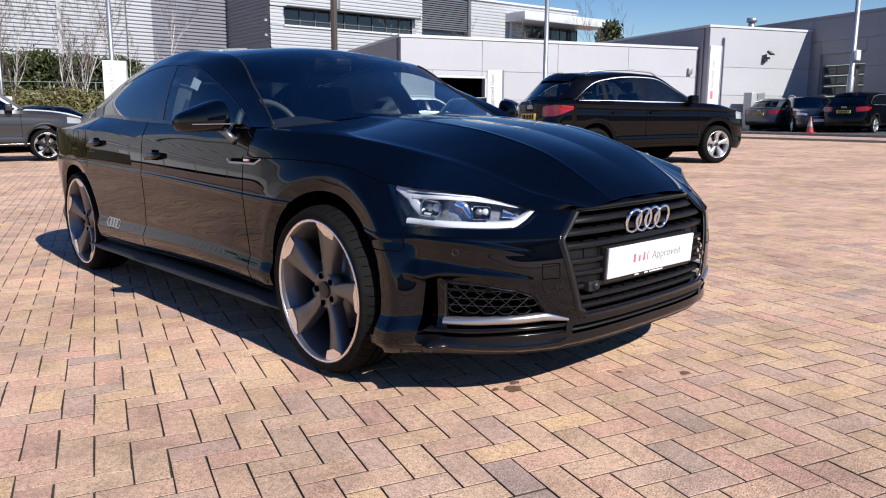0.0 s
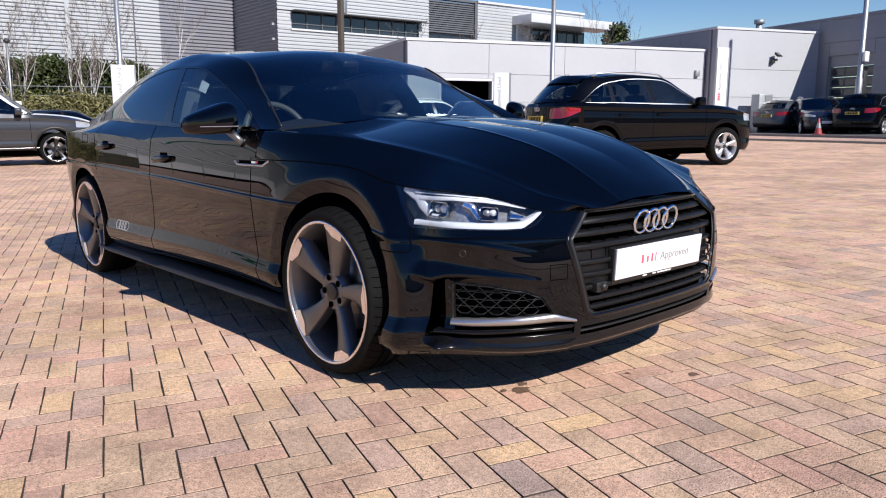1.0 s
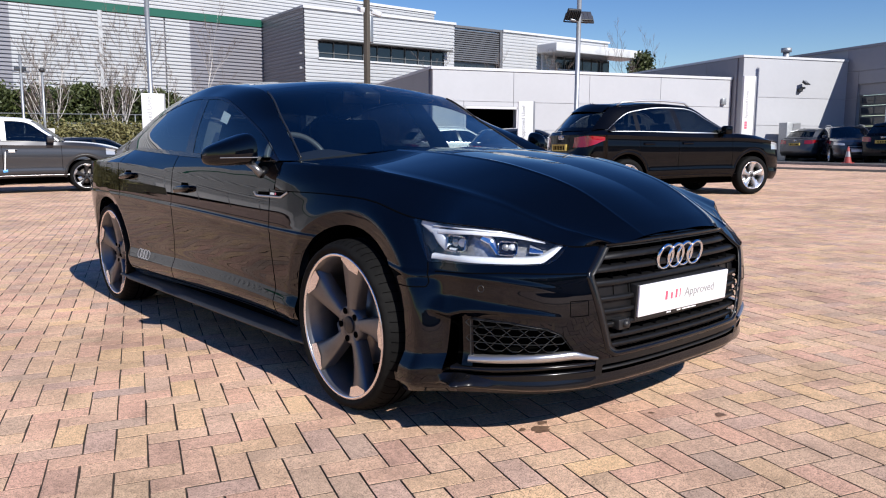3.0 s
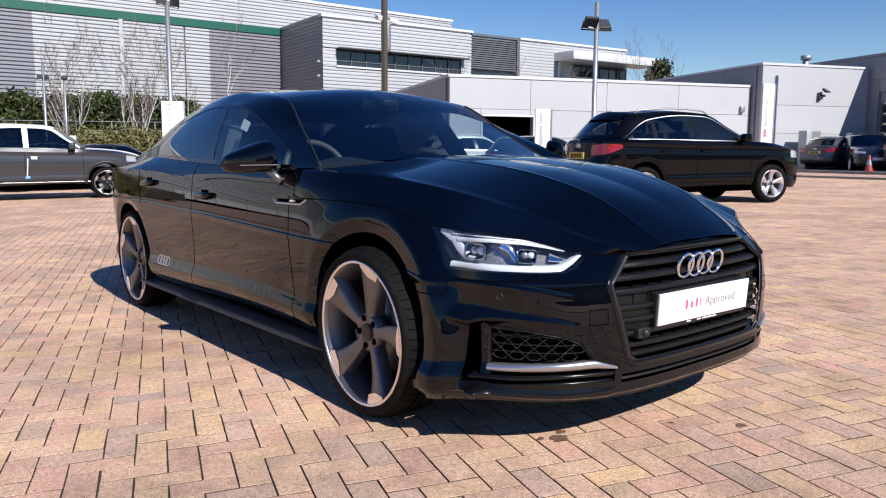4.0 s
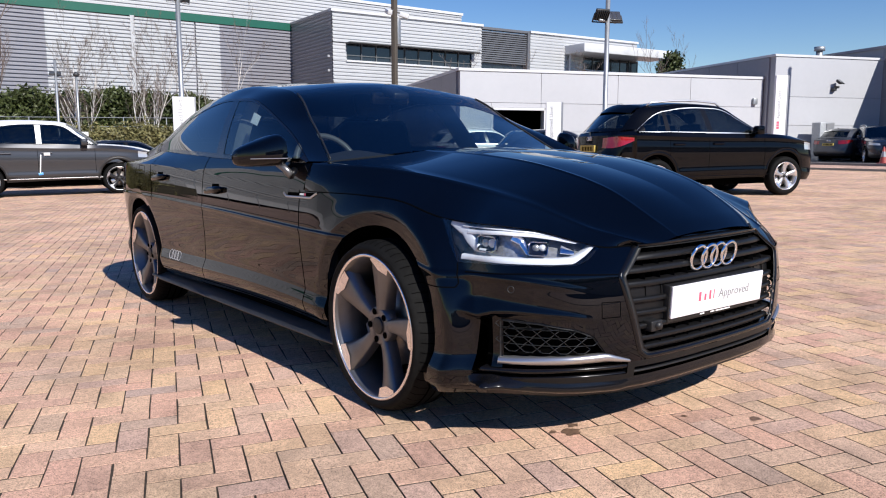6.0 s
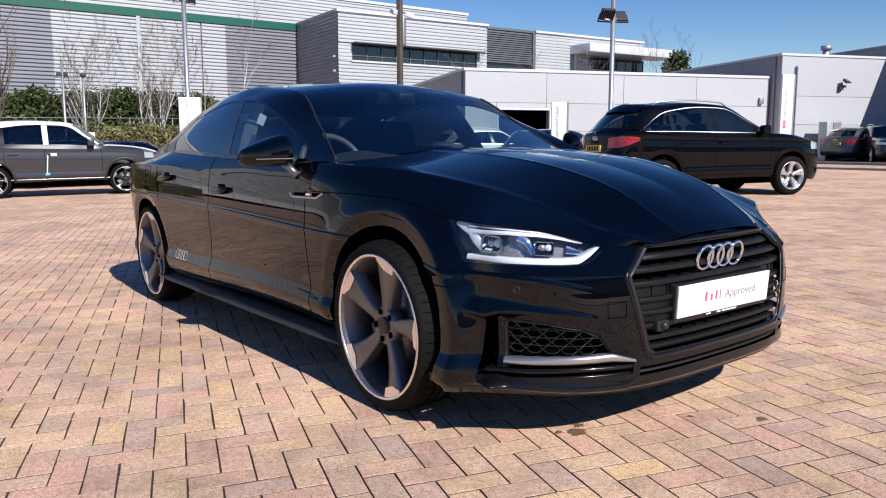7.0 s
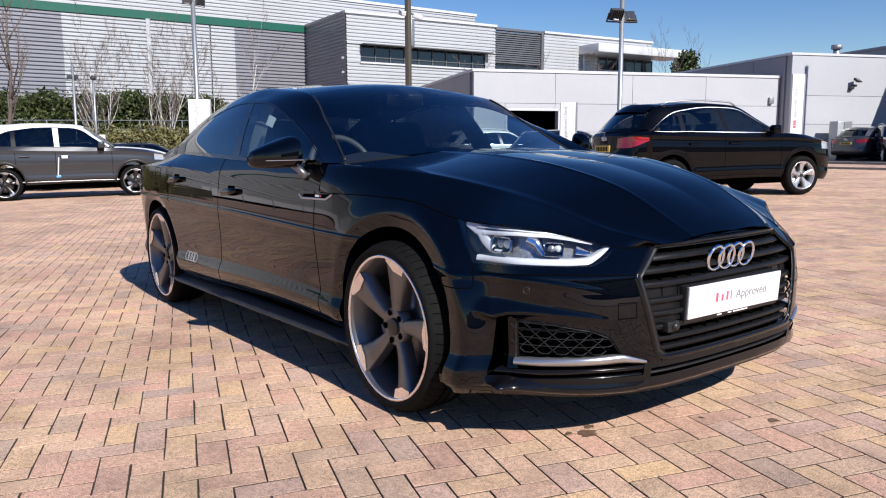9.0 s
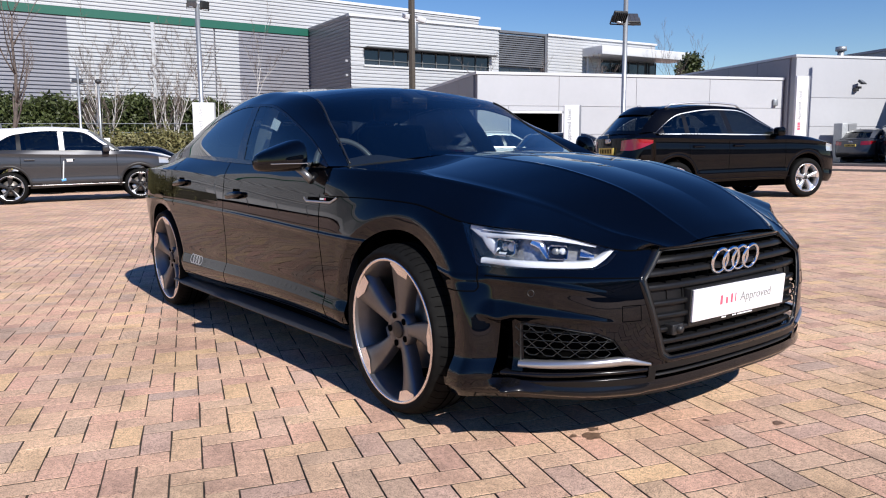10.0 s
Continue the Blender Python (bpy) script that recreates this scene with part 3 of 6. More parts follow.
for side in (-1, 1):
    wheel(coupe, side * 0.908, 0.0, 0.329, 0.281, side, spin=0.58)
    wheel(coupe, side * 0.902, 2.825, 0.329, 0.281, side, spin=0.4)
    for yc, _, ra in ARCHES:
        a = np.linspace(-0.42, math.pi + 0.42, 70)
        ys, zs = yc + ra * np.cos(a), ARCH_Z + ra * np.sin(a)
        e = hero.at(hero.along(ys), np.maximum(zs, 0.2))
        rows = [e, e - [0.03, 0, 0], np.stack([np.full(70, 0.55), yc + (ra + 0.005) * np.cos(a), ARCH_Z + (ra + 0.005) * np.sin(a)], -1)]
        part("arch_lip", *one(np.stack(rows[:2], 1), side), PAINT, coupe)
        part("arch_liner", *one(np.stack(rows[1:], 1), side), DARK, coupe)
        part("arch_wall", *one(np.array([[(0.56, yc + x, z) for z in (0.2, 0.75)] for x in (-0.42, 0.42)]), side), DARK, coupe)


# ---- the coupe's face and fittings ----
WHITE = material("white_plastic", (0.86, 0.87, 0.88), 0.35, spread=0.02, size=20)
PLATE = material("plate_white", (0.84, 0.83, 0.86), 0.3, coat=0.5)
LED = material("light_guide", (0.62, 0.66, 0.72), 0.12, coat=1.0)
BOWL = material("lamp_bowl", (0.33, 0.34, 0.355), 0.25, metal=0.6, spread=0.3, size=90)
MESH = material("satin_mesh", (0.06, 0.062, 0.066), 0.15, coat=1.0)
RED = material("red_print", (0.66, 0.10, 0.17), 0.4)
GREYINK = material("grey_print", (0.26, 0.26, 0.27), 0.4)
DECAL = material("grey_decal", (0.42, 0.42, 0.43), 0.4)
LEATHER = material("black_leather", (0.018, 0.018, 0.02), 0.5, spread=0.25, size=40, bump=0.15, bump_size=300)
SILL = material("matt_sill", (0.02, 0.021, 0.023), 0.5, spread=0.2, size=30)
DASH = material("dash_plastic", (0.012, 0.0125, 0.0135), 0.7, spread=0.15, size=60, bump=0.15, bump_size=700)


def slab(P, thick):
    """A sheet given thickness along -out: front grid, back grid and a rim of faces."""
    F, B = P
    r, c = F.shape[:2]
    fv, ff = grid(F)
    bv, bf = grid(B, True)
    ring = [(0, j) for j in range(c)] + [(i, c - 1) for i in range(1, r)] + [(r - 1, j) for j in range(c - 2, -1, -1)] + [(i, 0) for i in range(r - 2, 0, -1)]
    n = r * c
    rim = []
    for a, b in zip(ring, ring[1:] + ring[:1]):
        i, j = a[0] * c + a[1], b[0] * c + b[1]
        rim.append((i, i + n, j + n, j))
    return [*map(tuple, fv), *map(tuple, bv)], [*map(tuple, ff), *[tuple(int(q) + n for q in f) for f in bf], *rim]


def blade(s0, s1, z, height, out, depth, n=30, slope=0.0):
    """A louvre that follows the body from s0 to s1."""
    s = np.linspace(s0, s1, n)
    rows = []
    for o, dz in ((out - depth, height * 0.5), (out - 0.004, height * 0.5), (out, height * 0.3), (out, -height * 0.3), (out - 0.004, -height * 0.5), (out - depth, -height * 0.5)):
        rows.append(hero.at(s, z + dz + slope * np.abs(s), o))
    v, f = grid(np.stack(rows, 1))
    return v, f


def width_at(z):
    """Half the width of the grille opening at a height."""
    return float(np.interp(z, [0.303, 0.325, 0.58, 0.672], [0.375, 0.405, 0.478, 0.375]))


def sheet(out, s0, s1, z0, z1, n=40, m=8):
    s = np.linspace(s0, s1, n)
    return grid(hero.at(np.repeat(s[:, None], m, 1), np.repeat(np.linspace(z0, z1, m)[None], n, 0), out))


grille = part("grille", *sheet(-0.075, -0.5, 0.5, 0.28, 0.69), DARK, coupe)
part("grille_frame", *strip(hero, GRILLE, 0.017, 0.006, 1, 160, True), GLOSS, grille)
inner_ring = [(a * 0.965, 0.49 + (b - 0.49) * 0.955) for a, b in GRILLE]
part("grille_inner_frame", *strip(hero, inner_ring, 0.012, -0.004, 1, 160, True), TRIM, grille)
for z, gap in ((0.628, 0.15), (0.588, 0.15), (0.543, 0.0), (0.49, 0.0), (0.447, 0.0), (0.402, 0.0), (0.362, 0.0), (0.33, 0.0)):
    w = width_at(z) - 0.012
    part("grille_bar", *blade(-w, w, z, 0.021 if z > 0.5 else 0.018, -0.012, 0.045), SLAT, grille)
for k in range(-6, 7):
    s0 = k * 0.072
    for z0, z1 in ((0.50, 0.66), (0.31, 0.41)):
        if abs(s0) < width_at(0.62) - 0.03:
            part("grille_fin", *grid(np.array([[hero.at(s0 + 0.0, z, o) for o in (-0.06, -0.022)] for z in np.linspace(z0, z1, 8)])), SLAT, grille)
# side fillers next to the number plate
for side in (-1, 1):
    part("grille_filler", *sheet(-0.026, side * 0.27, side * (width_at(0.47) - 0.015), 0.415, 0.535, 8, 8), SLAT, grille)
part("plate_holder", *moved(box(-0.264, 0.264, -0.012, 0.03, -0.07, 0.058, 0.004), pose(-0.01, -0.882, 0.470, 5, 0, -2)), TRIM, coupe)
plate = part("number_plate", *moved(box(-0.26, 0.26, -0.006, 0.004, -0.0555, 0.0555, 0.003), pose(-0.01, -0.897, 0.470, 5, 0, -2)), PLATE, coupe, "white dealer plate in place of a registration")


def writing(text, size, mat, m, parent, name="writing", align="CENTER", depth=0.0004, shear=0.0):
    """Letters of the built-in font as a mesh, standing in the xz plane of m, read from -y."""
    c = bpy.data.curves.new(name, "FONT")
    c.body, c.size, c.align_x, c.extrude, c.resolution_u = text, size, align, depth, 3
    o = bpy.data.objects.new(name, c)
    scene.collection.objects.link(o)
    bpy.context.view_layer.update()
    dg = bpy.context.evaluated_depsgraph_get()
    me = bpy.data.meshes.new_from_object(o.evaluated_get(dg))
    bpy.data.objects.remove(o)
    bpy.data.curves.remove(c)
    me.materials.clear()
    me.materials.append(mat)
    ob = new(name, me)
    if parent:
        ob.parent = parent
    ob.matrix_local = m @ Matrix.Rotation(radians(90), 4, "X")
    return ob


pm = pose(-0.01, -0.897, 0.470, 5, 0, -2)
writing("Approved", 0.045, GREYINK, pm @ pose(-0.006, -0.0068, -0.012), plate, align="LEFT")
# brand mark as plain upright strokes
for x0, w, h in ((-0.118, 0.012, 0.032), (-0.087, 0.010, 0.023), (-0.060, 0.010, 0.032), (-0.036, 0.005, 0.032)):
    part("printed_mark", *moved(box(x0, x0 + w, -0.0072, -0.0064, -0.012, -0.012 + h), pm), RED, plate, smooth=False)
for x0, w in ((-0.09, 0.025), (-0.03, 0.022), (0.0, 0.085)):
    part("small_print", *moved(box(x0, x0 + w, 0.0022, 0.0029, -0.066, -0.0605), pm), WHITE, coupe, smooth=False)
badge = new("ring_badge")
badge.parent = coupe
for k in range(4):
    a = np.linspace(0, 2 * math.pi, 49)[:-1]
    c = -0.0885 + 0.059 * k
    ring = np.stack([c + 0.0425 * np.cos(a), 0 * a - (0.003 if k % 2 else 0), 0.0425 * np.sin(a)], -1)
    v, f = tube(ring, 0.0062, 10, True)
    part("ring", *moved((v, f), pose(-0.008, -0.873, 0.604, 12)), CHROME, badge)
part("parking_camera", *join(box(-0.365, -0.31, -0.885, -0.82, 0.385, 0.42, 0.004), moved(lathe([(-0.012, 0.0), (-0.012, 0.011), (0.004, 0.013), (0.02, 0.013)], 20, "y"), Matrix.Translation((-0.335, -0.886, 0.403)))), TRIM, coupe)

# headlamps
LAMP_LOW = [(0.527, 0.672), (0.58, 0.633), (0.621, 0.617), (0.9, 0.617), (1.064, 0.612), (1.112, 0.676), (1.168, 0.757)]
for side in (-1, 1):
    def lamp_sheet(out, s0=0.53, s1=1.166, drop=0.0, rise=0.0, n=60, m=12):
        s = np.linspace(s0, s1, n)
        lo, hi = np.interp(s, *np.array(LAMP_LOW).T) + rise, hero.top(s) - drop
        f = np.linspace(0, 1, m)
        return hero.at(np.repeat(s[:, None], m, 1), lo[:, None] * (1 - f) + hi[:, None] * f, out)
    lamp = part("headlight", *one(lamp_sheet(-0.055), side), BOWL, coupe)
    part("lamp_lens", *one(lamp_sheet(0.002, drop=0.003), side), LENS, lamp).visible_shadow = False
    q = np.linspace(0.53, 1.166, 60)
    for zz in (np.interp(q, *np.array(LAMP_LOW).T), hero.top(q)):
        part("lamp_rim", *one(np.stack([hero.at(q, zz, 0.0), hero.at(q, zz, -0.055)], 1), side), GLOSS, lamp)

    def guide(pts, width, out, thick=0.012, mat=LED, name="light_guide", n=40):
        p = np.array(pts, float)
        seg = np.concatenate([[0], np.cumsum(np.linalg.norm(np.diff(p, axis=0), axis=1))])
        u = np.linspace(0, seg[-1], n)
        q = np.stack([np.interp(u, seg, p[:, i]) for i in (0, 1)], -1)
        d = np.gradient(q, axis=0)
        d /= np.linalg.norm(d, axis=1)[:, None] + 1e-9
        nr = np.stack([-d[:, 1], d[:, 0]], -1)
        wd = np.broadcast_to(np.asarray(width, float), (n,)) if np.ndim(width) == 0 else np.interp(u, np.linspace(0, seg[-1], len(width)), width)
        rows = [hero.at(*(q + nr * (wd * k)[:, None]).T, out=o) for k, o in ((-0.5, out - thick), (-0.5, out - 0.002), (-0.36, out), (0.36, out), (0.5, out - 0.002), (0.5, out - thick))]
        return part(name, *one(np.stack(rows, 1), side), mat, lamp)
    guide([(1.045, 0.713), (0.9, 0.718), (0.8, 0.712), (0.706, 0.701), (0.613, 0.686)], [0.016, 0.014, 0.013, 0.012, 0.012, 0.009], -0.006)
    guide([(1.07, 0.731), (0.9, 0.729), (0.8, 0.721), (0.706, 0.707), (0.6, 0.687)], 0.005, -0.004, 0.01)
    guide([(1.13, 0.74), (1.062, 0.72), (1.03, 0.688), (0.994, 0.661)], [0.016, 0.036, 0.036, 0.026], -0.008, 0.03)
    guide([(1.0, 0.656), (0.955, 0.654)], 0.012, -0.014, 0.02)
    guide([(1.06, 0.63), (0.9, 0.629), (0.707, 0.628), (0.635, 0.63), (0.588, 0.65), (0.545, 0.674)], [0.018, 0.019, 0.019, 0.02, 0.02, 0.008], -0.008, 0.03)
    guide([(1.125, 0.725), (1.082, 0.68), (1.06, 0.65)], [0.02, 0.05, 0.03], -0.02, 0.02, TRIM, "ribbed_panel")
    for sc, zc_, hw, hh in ((0.955, 0.68, 0.038, 0.024), (0.77, 0.669, 0.034, 0.021)):
        rim_ = [(sc + hw * sx * k, zc_ + hh * sz * q + 0.05 * (sc + hw * sx * k - sc)) for sx, sz, k, q in ((1, 1, 0.8, 1), (1, 1, 1, 0.7), (1, -1, 1, 0.7), (1, -1, 0.8, 1), (-1, -1, 0.8, 1), (-1, -1, 1, 0.7), (-1, 1, 1, 0.7), (-1, 1, 0.8, 1))]
        module = part("lamp_module", *one(hero.at(*np.meshgrid(np.linspace(sc - hw, sc + hw, 8), np.linspace(zc_ - hh, zc_ + hh, 6), indexing="ij"), -0.030), side), GLOSS, lamp)
        part("module_rim", *strip(hero, rim_, 0.004, -0.022, side, 60, True), CHROME, module)
        for dx in (-0.4, 0.35):
            c0 = hero.at(sc + dx * hw, zc_, -0.03)
            nx, ny = hero.plan(np.array([sc]))[2:]
            m = Matrix.Translation(Vector(c0)) @ Vector((float(nx[0]), float(ny[0]), 0)).to_track_quat("X", "Z").to_matrix().to_4x4()
            v, f = moved(lathe([(-0.012, hh * 0.62), (0.003, hh * 0.62), (0.006, hh * 0.5), (0.009, hh * 0.25), (0.01, 0.0)], 20), m)
            part("projector", [(p[0] * side, p[1], p[2]) for p in v], f, LED if dx < 0 else BOWL, module)
    guide([(0.866, 0.707), (0.835, 0.69), (0.805, 0.651)], [0.03, 0.022, 0.012], -0.02, 0.02, CHROME, "lamp_divider")
    guide([(0.68, 0.665), (0.62, 0.652)], [0.03, 0.015], -0.03, 0.01, CHROME, "lamp_reflector")

    # lower grille with its hexagon mesh, the silver blade and the duct below
    low = part("lower_grille", *one(hero.at(*np.meshgrid(np.linspace(0.44, 0.97, 40), np.linspace(0.22, 0.45, 12), indexing="ij"), -0.07), side), DARK, coupe)
    hexes = []
    for row, z0 in enumerate((0.425, 0.398, 0.372, 0.347)):
        for k in range(8):
            s0 = 0.875 - 0.058 * k - (0.029 if row % 2 else 0)
            edge = float(np.interp(z0, [0.33, 0.39, 0.42, 0.44], [0.535, 0.578, 0.64, 0.75]))
            if s0 < edge + 0.012:
                continue
            h = [(s0 + 0.029, z0), (s0 + 0.013, z0 + 0.0125), (s0 - 0.013, z0 + 0.0125), (s0 - 0.029, z0), (s0 - 0.013, z0 - 0.0125), (s0 + 0.013, z0 - 0.0125)]
            part("mesh_cell", *strip(hero, h, 0.0028, -0.008, side, 25, True), MESH, low)
    part("mesh_bar", *strip(hero, [(0.885, 0.411), (0.72, 0.414), (0.60, 0.406)], 0.006, -0.012, side, 20), TRIM, low)
    part("mesh_frame", *strip(hero, [(0.885, 0.31), (0.88, 0.44), (0.752, 0.434), (0.63, 0.414), (0.575, 0.39), (0.53, 0.33)], 0.012, -0.006, side, 60), TRIM, low)
    s = np.linspace(0.445, 0.893, 30)
    hi = np.interp(s, [0.445, 0.53, 0.72, 0.893], [0.303, 0.330, 0.321, 0.312])
    lo = np.interp(s, [0.445, 0.53, 0.72, 0.893], [0.294, 0.304, 0.298, 0.291])
    F = np.stack([hero.at(s, hi, -0.02), hero.at(s, hi, 0.006), hero.at(s, lo * 0.5 + hi * 0.5, 0.009), hero.at(s, lo, 0.006), hero.at(s, lo, -0.02)], 1)
    part("silver_blade", *one(F, side), SATIN, low, "satin silver trim blade")
    part("duct_fin", *one(hero.at(*np.meshgrid(np.linspace(0.885, 0.925, 6), np.linspace(0.24, 0.44, 12), indexing="ij"), -0.022), side), GLOSS, low)
    for z0, o, h in ((0.278, -0.002, 0.012), (0.252, -0.006, 0.009)):
        s = np.linspace(0.445, 0.955, 30)
        zz = z0 - 0.012 * ease(0.6, 0.95, s)
        F = np.stack([hero.at(s, zz + h / 2, o - 0.05), hero.at(s, zz + h / 2, o), hero.at(s, zz - h / 2, o), hero.at(s, zz - h / 2, o - 0.05)], 1)
        part("duct_bar", *one(F, side), GLOSS, low)
    # seams
    seams = [[(0.485, 0.583), (0.745, 0.594), (1.03, 0.583)], [(1.064, 0.611), (1.045, 0.545), (1.052, 0.532), (1.19, 0.532)],
             [(2.033, 0.822), (2.03, 0.5), (2.02, 0.29)], [(3.135, 0.88), (3.15, 0.55), (3.185, 0.38), (3.21, 0.29)], [(4.03, 0.92), (4.0, 0.80), (3.995, 0.70)],
             [(1.80, 0.287), (3.0, 0.287), (4.1, 0.292)]]
    seams.append([(a, float(hero.top(np.array([a]))[0]) - 0.003) for a in np.linspace(0.40, 1.99, 40)])
    for q in seams:
        part("panel_seam", *strip(hero, q, 0.004, 0.0012, side, 60), DARK, coupe)
    for q in ([(0.547, 0.497), (0.547, 0.447), (0.482, 0.447), (0.482, 0.497)], [(4.26, 0.915), (4.26, 0.86), (4.15, 0.86), (4.15, 0.91)]):
        part("panel_seam", *strip(hero, q, 0.003, 0.001, side, 60, True), DARK, coupe)
    for s0 in (2.0, 3.14, 4.0):
        e, k = hero.at(s0, hero.top(np.array([s0]))[0]), curve(K, np.array([s0]))[0]
        p = [e * (1 - f) + k * f + np.array([0.004 * math.sin(math.pi * f), 0, 0]) for f in np.linspace(0, 1, 9)]
        part("panel_seam", *one(np.array([[q + [0.0012, -0.0028, 0.0006], q + [0.0012, 0.0028, 0.0006]] for q in p]), side), DARK, coupe)
    part("parking_sensor", *strip(hero, [(0.845 + 0.011 * math.cos(a), 0.54 + 0.011 * math.sin(a)) for a in np.linspace(0, 6.0, 12)], 0.003, 0.002, side, 30, True), TRIM, coupe)
    # wing vent
    vent = part("wing_vent", *patch(hero, [(1.90, 0.820), (2.16, 0.815)], [(1.935, 0.800), (2.13, 0.797)], 1.91, 2.14, 0.001, side, 10, 4), DARK, coupe)
    part("vent_frame", *strip(hero, [(1.885, 0.820), (1.935, 0.798), (2.15, 0.797), (2.175, 0.812)], 0.009, 0.005, side, 40), SATIN, vent, "satin silver vent frame")
    part("vent_badge", *patch(hero, [(1.97, 0.815), (2.0, 0.815)], [(1.97, 0.806), (2.0, 0.806)], 1.972, 1.984, 0.004, side, 4, 4), RED, vent)
    part("vent_badge", *patch(hero, [(1.97, 0.815), (2.03, 0.815)], [(1.97, 0.806), (2.03, 0.806)], 1.988, 2.025, 0.004, side, 4, 4), CHROME, vent)
    # door handles
    for sc, zc_, name in ((2.955, 0.797, "door_handle"), (3.83, 0.845, "door_handle")):
        cup = part("handle_cup", *strip(hero, [(sc - 0.045, zc_ + 0.006), (sc + 0.045, zc_ + 0.006)], 0.052, 0.0012, side, 12), DARK, coupe)
        rows = []
        for f in np.linspace(-1, 1, 17):
            h = 0.016 * math.sqrt(max(0.04, 1 - abs(f)**4))
            o = 0.038 * (1 - 0.55 * abs(f)**5)
            rows.append([hero.at(sc + 0.1 * f, zc_ + dz * h - 0.01 * f, oo) for dz, oo in ((1, o - 0.02), (1, o - 0.005), (0.6, o), (-0.6, o), (-1, o - 0.006), (-1, o - 0.02))])
        part(name, *one(np.array(rows), side), PAINT, coupe)
    # sill blade
    s = np.linspace(1.78, 4.13, 40)
    cs = [(-0.04, 0.247), (0.044, 0.214), (0.05, 0.209), (0.05, 0.203), (0.035, 0.198), (-0.06, 0.195)]
    F = np.stack([hero.at(s, np.full(40, z), o) for o, z in cs], 1)
    part("sill_blade", *one(F, side), SILL, coupe, "matt black sill blade")
    # door mirror: tall at the door, pointed outwards
    rows = []
    for f in np.concatenate([np.linspace(0, 0.1, 5), np.linspace(0.15, 0.9, 14), np.linspace(0.93, 1, 5)]):
        x = 0.878 + 0.19 * f
        up = np.interp(f, [0, 0.03, 0.08, 0.16, 0.3, 0.5, 0.7, 0.86, 0.95, 1], [0.03, 0.066, 0.081, 0.088, 0.083, 0.070, 0.055, 0.041, 0.028, 0.008])
        down = np.interp(f, [0, 0.03, 0.1, 0.25, 0.5, 0.75, 0.9, 0.97, 1], [0.02, 0.044, 0.05, 0.051, 0.049, 0.046, 0.04, 0.03, 0.012])
        fore = np.interp(f, [0, 0.05, 0.2, 0.5, 0.8, 0.95, 1], [0.03, 0.07, 0.095, 0.095, 0.07, 0.035, 0.008])
        yc, zc_ = 0.71 + 0.11 * f, 0.982 - 0.012 * f
        ring = []
        for a in np.linspace(0, 2 * math.pi, 41):
            c, q = math.cos(a), math.sin(a)
            ring.append((x, yc + (-fore if c < 0 else 0.5 * fore) * abs(c) ** 0.75, zc_ + (up if q > 0 else down) * math.copysign(abs(q) ** 0.6, q)))
        rows.append(ring)
    mir = part("door_mirror", *one(np.array(rows), side), PAINT, coupe)
    rows = [[(x, 0.70 + 0.10 * (x - 0.885) / 0.16 - 0.0945 + 0.004 - d, z) for d, z in ((0, 0.9635), (0.002, 0.963), (0.002, 0.9605), (0, 0.96))] for x in np.linspace(0.90, 1.035, 12)]
    part("indicator_strip", *one(np.array(rows), side), SATIN, mir)
    part("mirror_stalk", *[(lambda v, f: ([(p[0] * side, p[1], p[2]) for p in v], f))(*tube([(0.875, 0.64, 0.885), (0.892, 0.665, 0.915), (0.915, 0.70, 0.95)], [0.019, 0.016, 0.02], 12))][0], ALLOY, mir, "satin grey stalk")
    part("mirror_foot", *one(hero.at(*np.meshgrid(np.linspace(2.04, 2.17, 6), np.linspace(0.82, 0.829, 4), indexing="ij"), 0.002), side), GLOSS, mir)
# side ring marks on the near door
for k in range(4):
    a = np.linspace(0, 2 * math.pi, 20)
    part("ring_mark", *strip(hero, [(3.725 - 0.045 * k + 0.032 * math.cos(q), 0.385 + 0.026 * math.sin(q)) for q in a], 0.006, 0.0012, -1, 24), DECAL, coupe)
# front splitter and lower intake
intake = part("lower_intake", *sheet(-0.06, -0.47, 0.47, 0.222, 0.285, 40, 4), DARK, coupe)
part("intake_bar", *blade(-0.455, 0.455, 0.252, 0.008, -0.008, 0.03), TRIM, intake)
s = np.linspace(-1.16, 1.16, 233)
lip = np.interp(np.abs(s), [0.0, 0.44, 0.47, 0.8, 0.875, 0.915, 0.945, 1.0, 1.16], [0.010, 0.010, 0.013, 0.016, 0.04, 0.085, 0.045, 0.004, -0.012])
edge = np.interp(np.abs(s), [0.0, 0.44, 0.47, 0.8, 0.915, 1.16], [0.213, 0.210, 0.206, 0.209, 0.224, 0.2])
F = np.stack([hero.at(s, edge + dz, o * np.maximum(lip, 0) + c) for dz, o, c in ((0.030, 0.0, -0.002), (0.018, 0.4, -0.001), (0.006, 0.97, 0.0), (0.002, 1.0, 0.001), (-0.004, 0.99, 0.0), (-0.014, 0.5, -0.004), (-0.022, 0.0, -0.03))], 1)
part("front_splitter", *grid(F), GLOSS, coupe)
part("cowl", *both(np.stack([curve(SPINE, np.array([1.9]))[0] * 0 + np.array([[x, 0.36 + 0.2 * (x / 0.75) ** 2, 0.975 - 0.045 * (x / 0.75) ** 2], [x, 0.62 + 0.12 * (x / 0.75) ** 2, 0.965 - 0.03 * (x / 0.75) ** 2]]) for x in np.linspace(0.78, 0, 14)], 0)), TRIM, coupe)
# tail lamps and rear plate
for side in (-1, 1):
    part("tail_lamp", *patch(hero, [(4.75, 0.90), (5.5, 0.89)], [(4.75, 0.83), (5.5, 0.80)], 4.75, 5.5, 0.003, side, 20, 6), material("red_lens", (0.25, 0.005, 0.008), 0.1, coat=1.0), coupe)
